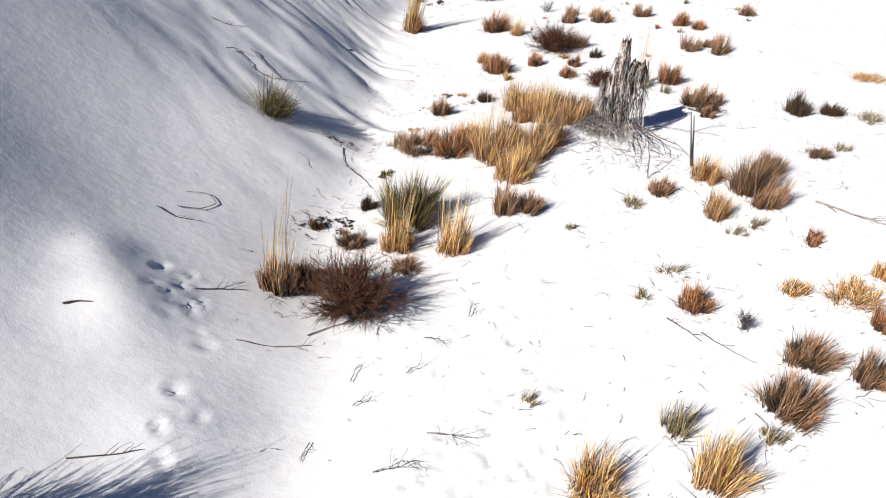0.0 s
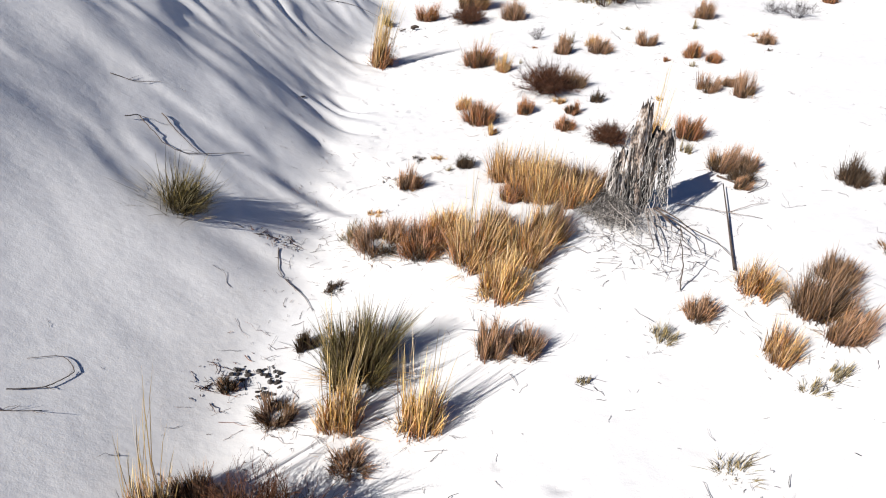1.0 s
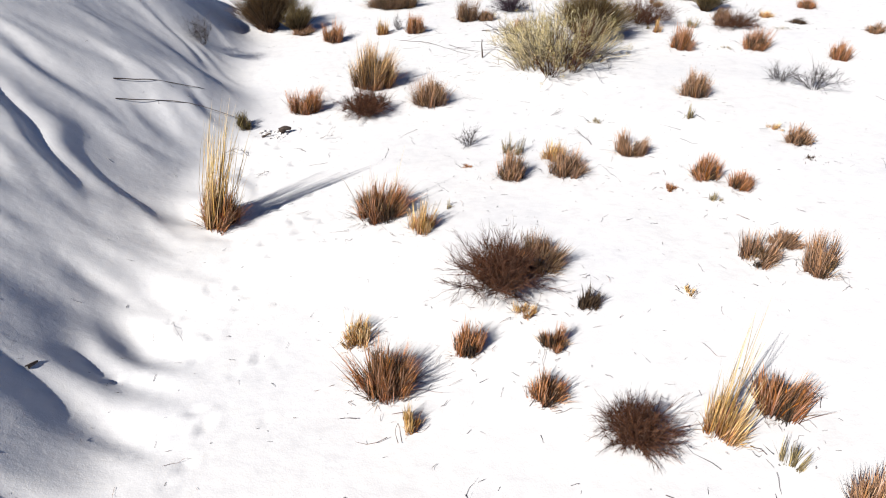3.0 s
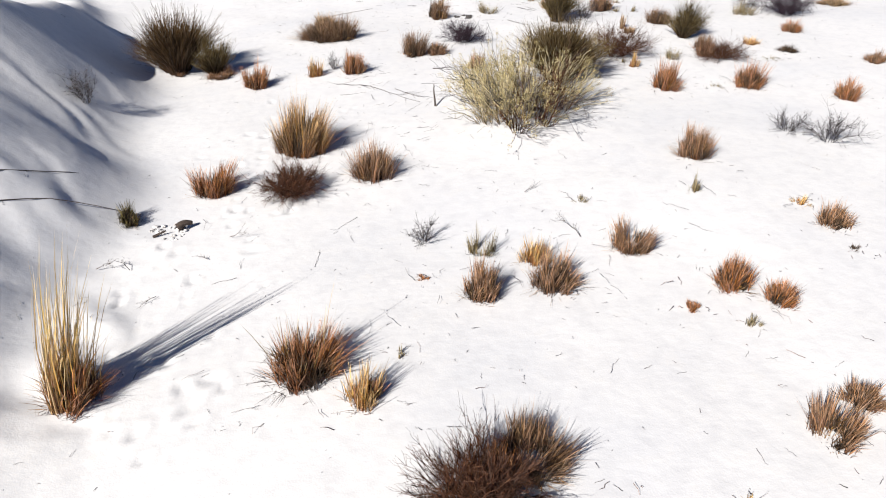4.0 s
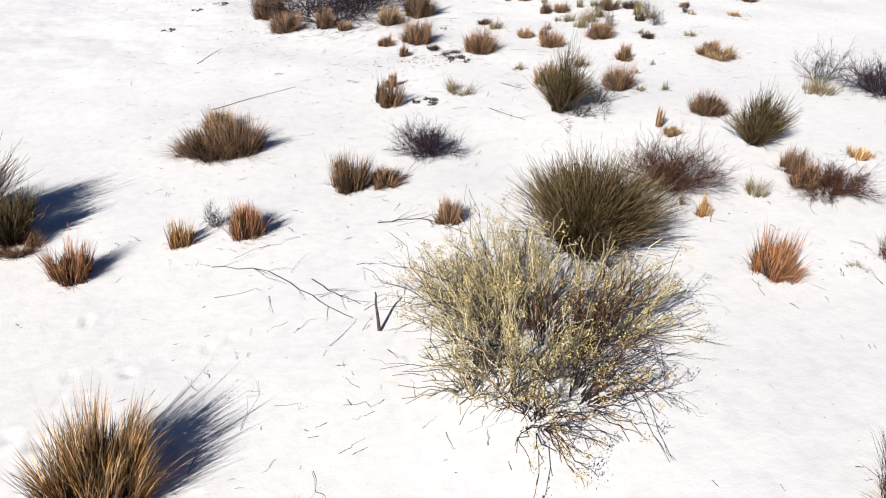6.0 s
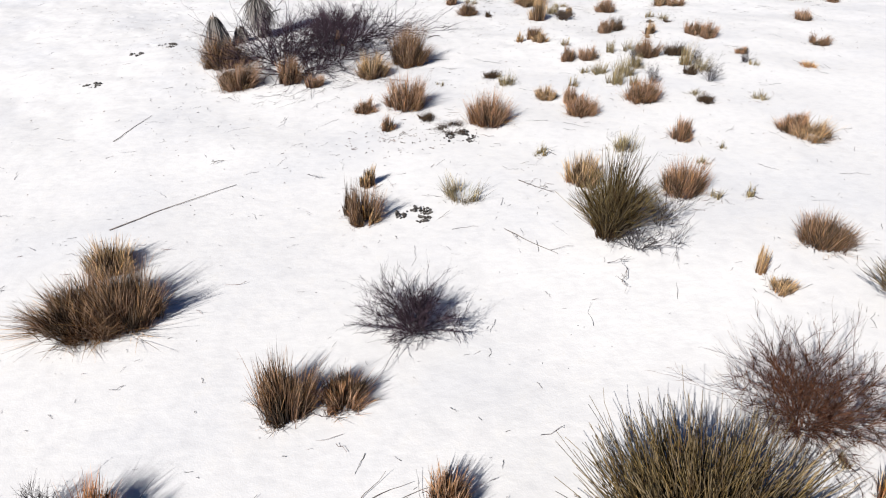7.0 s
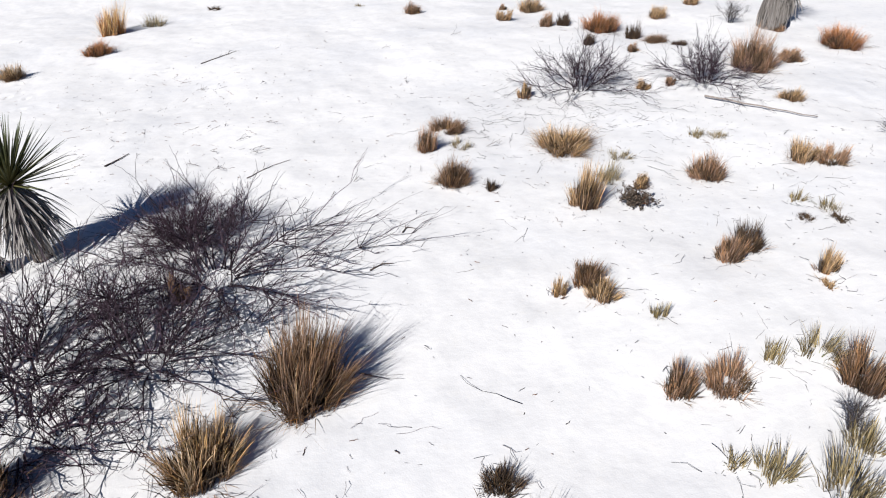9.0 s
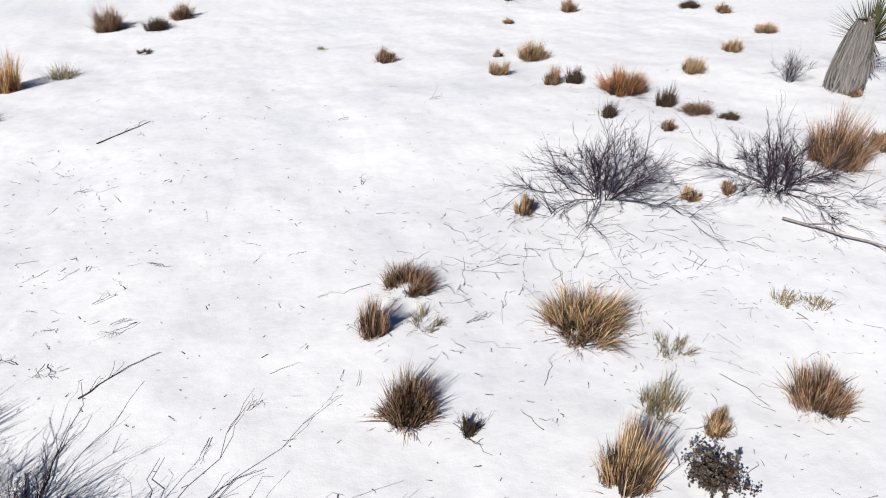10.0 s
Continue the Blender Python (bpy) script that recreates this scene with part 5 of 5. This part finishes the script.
bunchgrass(5.19, 33.36, 0.27, 0.35, "dun")

stick([(-0.9, 5.38), (-0.88, 5.2), (-0.84, 5.12)], 0.0035, "dark crooked twig at the dune foot", STICK, twigs=2)
stick([(-0.82, 5.1), (-0.69, 4.98), (-0.6, 4.82)], 0.003, "dark crooked twig at the dune foot", STICK, twigs=2)
stick([(-0.84, 2.88), (-0.72, 2.98), (-0.6, 3.04)], 0.004, "thin dark twig under a shrub", STICK, twigs=1)
stick([(-1.49, 3.02), (-1.36, 3.1), (-1.24, 3.16)], 0.004, "thin dark twig at the dune foot", STICK, twigs=3)

# ---- litter scattered over the flat ----
leaf_litter("plant_litter", 3.4, 25.3, 1.9, 1.9, 420, "scattered dark twig litter on white sand", UMBER, 61, (0.012, 0.2), 0.012, 0.0017)
leaf_litter("plant_litter", 3.0, 19.5, 1.6, 2.0, 60, "scattered dark twig litter on white sand", ASH, 62, (0.02, 0.3), 0.012, 0.0015)
leaf_litter("plant_litter", 5.5, 17.0, 1.6, 1.2, 140, "scattered thin grey twigs on white sand", ASH, 63, (0.015, 0.3), 0.015, 0.0015)
leaf_litter("plant_litter", 9.6, 22.3, 1.4, 1.8, 240, "scattered thin grey twigs on white sand", ASH, 64, (0.015, 0.3), 0.015, 0.0015)
leaf_litter("plant_litter", 0.4, 3.0, 0.9, 1.1, 150, "scattered plant crumbs on white sand", ASH, 65, (0.015, 0.08), 0.008, 0.0015)
leaf_litter("plant_litter", -0.75, 4.3, 0.18, 0.8, 110, "dark plant litter at the dune foot", UMBER, 66, (0.02, 0.20), 0.03, 0.0017)
leaf_litter("plant_litter", -0.55, 6.3, 0.2, 0.8, 90, "dark plant litter at the dune foot", UMBER, 67, (0.02, 0.20), 0.02, 0.0015)
leaf_litter("plant_litter", 2.0, 12.0, 1.6, 1.8, 110, "scattered thin twigs on white sand", ASH, 68, (0.02, 0.27), 0.012, 0.0015)
leaf_litter("plant_litter", 3.0, 13.6, 0.6, 0.6, 80, "thin broken twigs round a bush", ASH, 69, (0.04, 0.37), 0.03, 0.0017)
leaf_litter("plant_litter", 3.8, 20.8, 0.75, 0.6, 300, "grey and purple twigs under a bare shrub", PURPLE, 70, (0.05, 0.40), 0.05, 0.0017)
leaf_litter("plant_litter", 2.2, 7.0, 1.4, 1.4, 120, "scattered thin twigs on white sand", ASH, 71, (0.02, 0.26), 0.012, 0.0015)
leaf_litter("plant_litter", 8.3, 24.2, 0.8, 0.5, 200, "thin bent twigs under a grey shrub", ASH, 72, (0.06, 0.40), 0.04, 0.0017)
leaf_litter("plant_litter", 4.3, 18.6, 0.35, 0.25, 110, "dark crumbs between grass tufts", UMBER, 73, (0.008, 0.07), 0.02, 0.0035)
leaf_litter("plant_crumbs", 4.6, 24.6, 1.8, 2.4, 420, "small dark plant crumbs strewn over white sand", UMBER, 74, (0.008, 0.05), 0.01, 0.003)
leaf_litter("plant_crumbs", 8.6, 22.6, 1.5, 1.6, 260, "small dark plant crumbs strewn over white sand", PURPLE, 75, (0.008, 0.05), 0.01, 0.0025)
leaf_litter("plant_crumbs", 2.6, 21.5, 1.2, 2.0, 170, "small dark plant crumbs strewn over white sand", UMBER, 76, (0.006, 0.035), 0.01, 0.0035)
leaf_litter("plant_litter", -1.0, 4.18, 0.1, 0.08, 60, "dark curled leaves and twigs caught at the dune foot", UMBER, 82, (0.01, 0.09), 0.05, 0.0028)
leaf_litter("plant_litter", -0.92, 5.46, 0.09, 0.04, 50, "dark bark crumbs caught at the dune foot", UMBER, 83, (0.01, 0.08), 0.05, 0.0035)
leaf_litter("plant_crumbs", 4.2, 16.0, 2.6, 4.5, 900, "fine plant crumbs strewn over white sand", ASH, 84, (0.008, 0.06), 0.008, 0.0016)
leaf_litter("plant_crumbs", 1.0, 8.5, 1.4, 2.6, 420, "fine plant crumbs strewn over white sand", ASH, 85, (0.008, 0.06), 0.008, 0.0016)
leaf_litter("plant_crumbs", 8.8, 23.5, 1.6, 2.2, 380, "fine plant crumbs strewn over white sand", ASH, 86, (0.008, 0.06), 0.008, 0.0018)


def twig_tangle(x, y, size, mat):
    """A small crooked bit of dead brush caught on the sand."""
    plant_no[0] += 1
    rng = np.random.RandomState(plant_no[0])
    a = rng.uniform(0, 6.283)
    base, tip = np.array([0.0, 0.0, 0.012]), np.array([math.cos(a) * size, math.sin(a) * size, rng.uniform(0.01, 0.05)])
    lines, radii = limb(rng, base, tip, rng.randint(4, 8), 0.0032, 0.09, 1)
    v, f, l = tube_mesh(lines, radii)
    ob = link_mesh("dead_twig", v, f, mat, None, "small crooked dark dead twig on white sand", along=l)
    ob.location = (x, y, float(ground(x, y)))
    return tagged(ob, category="stick", group="fallen twigs")


STREWN = ((4.71, 25.22), (5.13, 25.11), (4.42, 24.21), (4.6, 24.15), (5.76, 23.35), (5.56, 23.22), (4.94, 24.42), (5.11, 24.39), (4.59, 24.51),
          (4.79, 24.72), (6.87, 22.81), (7.17, 23.67), (5.23, 26.58), (6.92, 25.82), (7.0, 27.47), (8.12, 27.61), (6.25, 28.24), (4.38, 26.65),
          (5.06, 15.95), (5.15, 15.85), (5.17, 17.12), (3.28, 18.08), (2.58, 18.65), (3.74, 17.51), (5.26, 16.41), (-0.49, 11.14), (-0.04, 10.7),
          (-0.26, 11.08), (0.28, 11.06), (0.43, 11.33), (2.82, 11.27), (2.97, 10.51), (-0.51, 2.33), (-0.13, 2.87), (-0.54, 2.51), (-0.11, 2.14),
          (-0.7, 2.09), (0.15, 3.07), (-0.23, 2.57), (-0.37, 1.91))
for k, (x, y) in enumerate(STREWN):
    twig_tangle(x, y, (0.07, 0.12, 0.09, 0.18)[k % 4], STICK if k % 3 else ASH)


def tuft_litter(name, y0, y1, words, mat, seed):
    """Broken blades and twiglets fallen round every tuft of one stretch of the flat."""
    rng = np.random.RandomState(seed)
    px, py = [], []
    for x, y, r in TUFTS:
        if y0 <= y < y1:
            m = int(6 + 40 * r)
            a, q = rng.uniform(0, 6.283, m), r * (0.5 + rng.exponential(0.75, m))
            px.append(x + np.cos(a) * q), py.append(y + np.sin(a) * q)
    px, py = np.concatenate(px), np.concatenate(py)
    n = len(px)
    a, size = rng.uniform(0, 6.283, n), 0.015 + 0.14 * rng.uniform(0, 1, n) ** 2.5
    qx, qy = px + np.cos(a) * size, py + np.sin(a) * size
    start = np.stack([px, py, ground(px, py) + 0.003 + rng.uniform(0, 0.02, n)], 1)
    end = np.stack([qx, qy, ground(qx, qy) + 0.003 + rng.uniform(0, 0.02, n)], 1)
    v, f, l = tube_mesh(wavy(rng, start, end, 4, 0.13), np.tile(np.linspace(1, 0.5, 4), (n, 1)) * (0.0017 * rng.uniform(0.5, 1.3, (n, 1))))
    return tagged(link_mesh(name, v, f, mat, None, words, along=l), category="plant litter", kind="stuff")


for k, (y0, y1) in enumerate(((0, 5), (5, 10), (10, 15), (15, 19), (19, 22), (22, 28))):
    tuft_litter("plant_litter", y0, y1, "broken brown blades and twiglets fallen round grass tufts", UMBER if k % 2 else ASH, 90 + k)
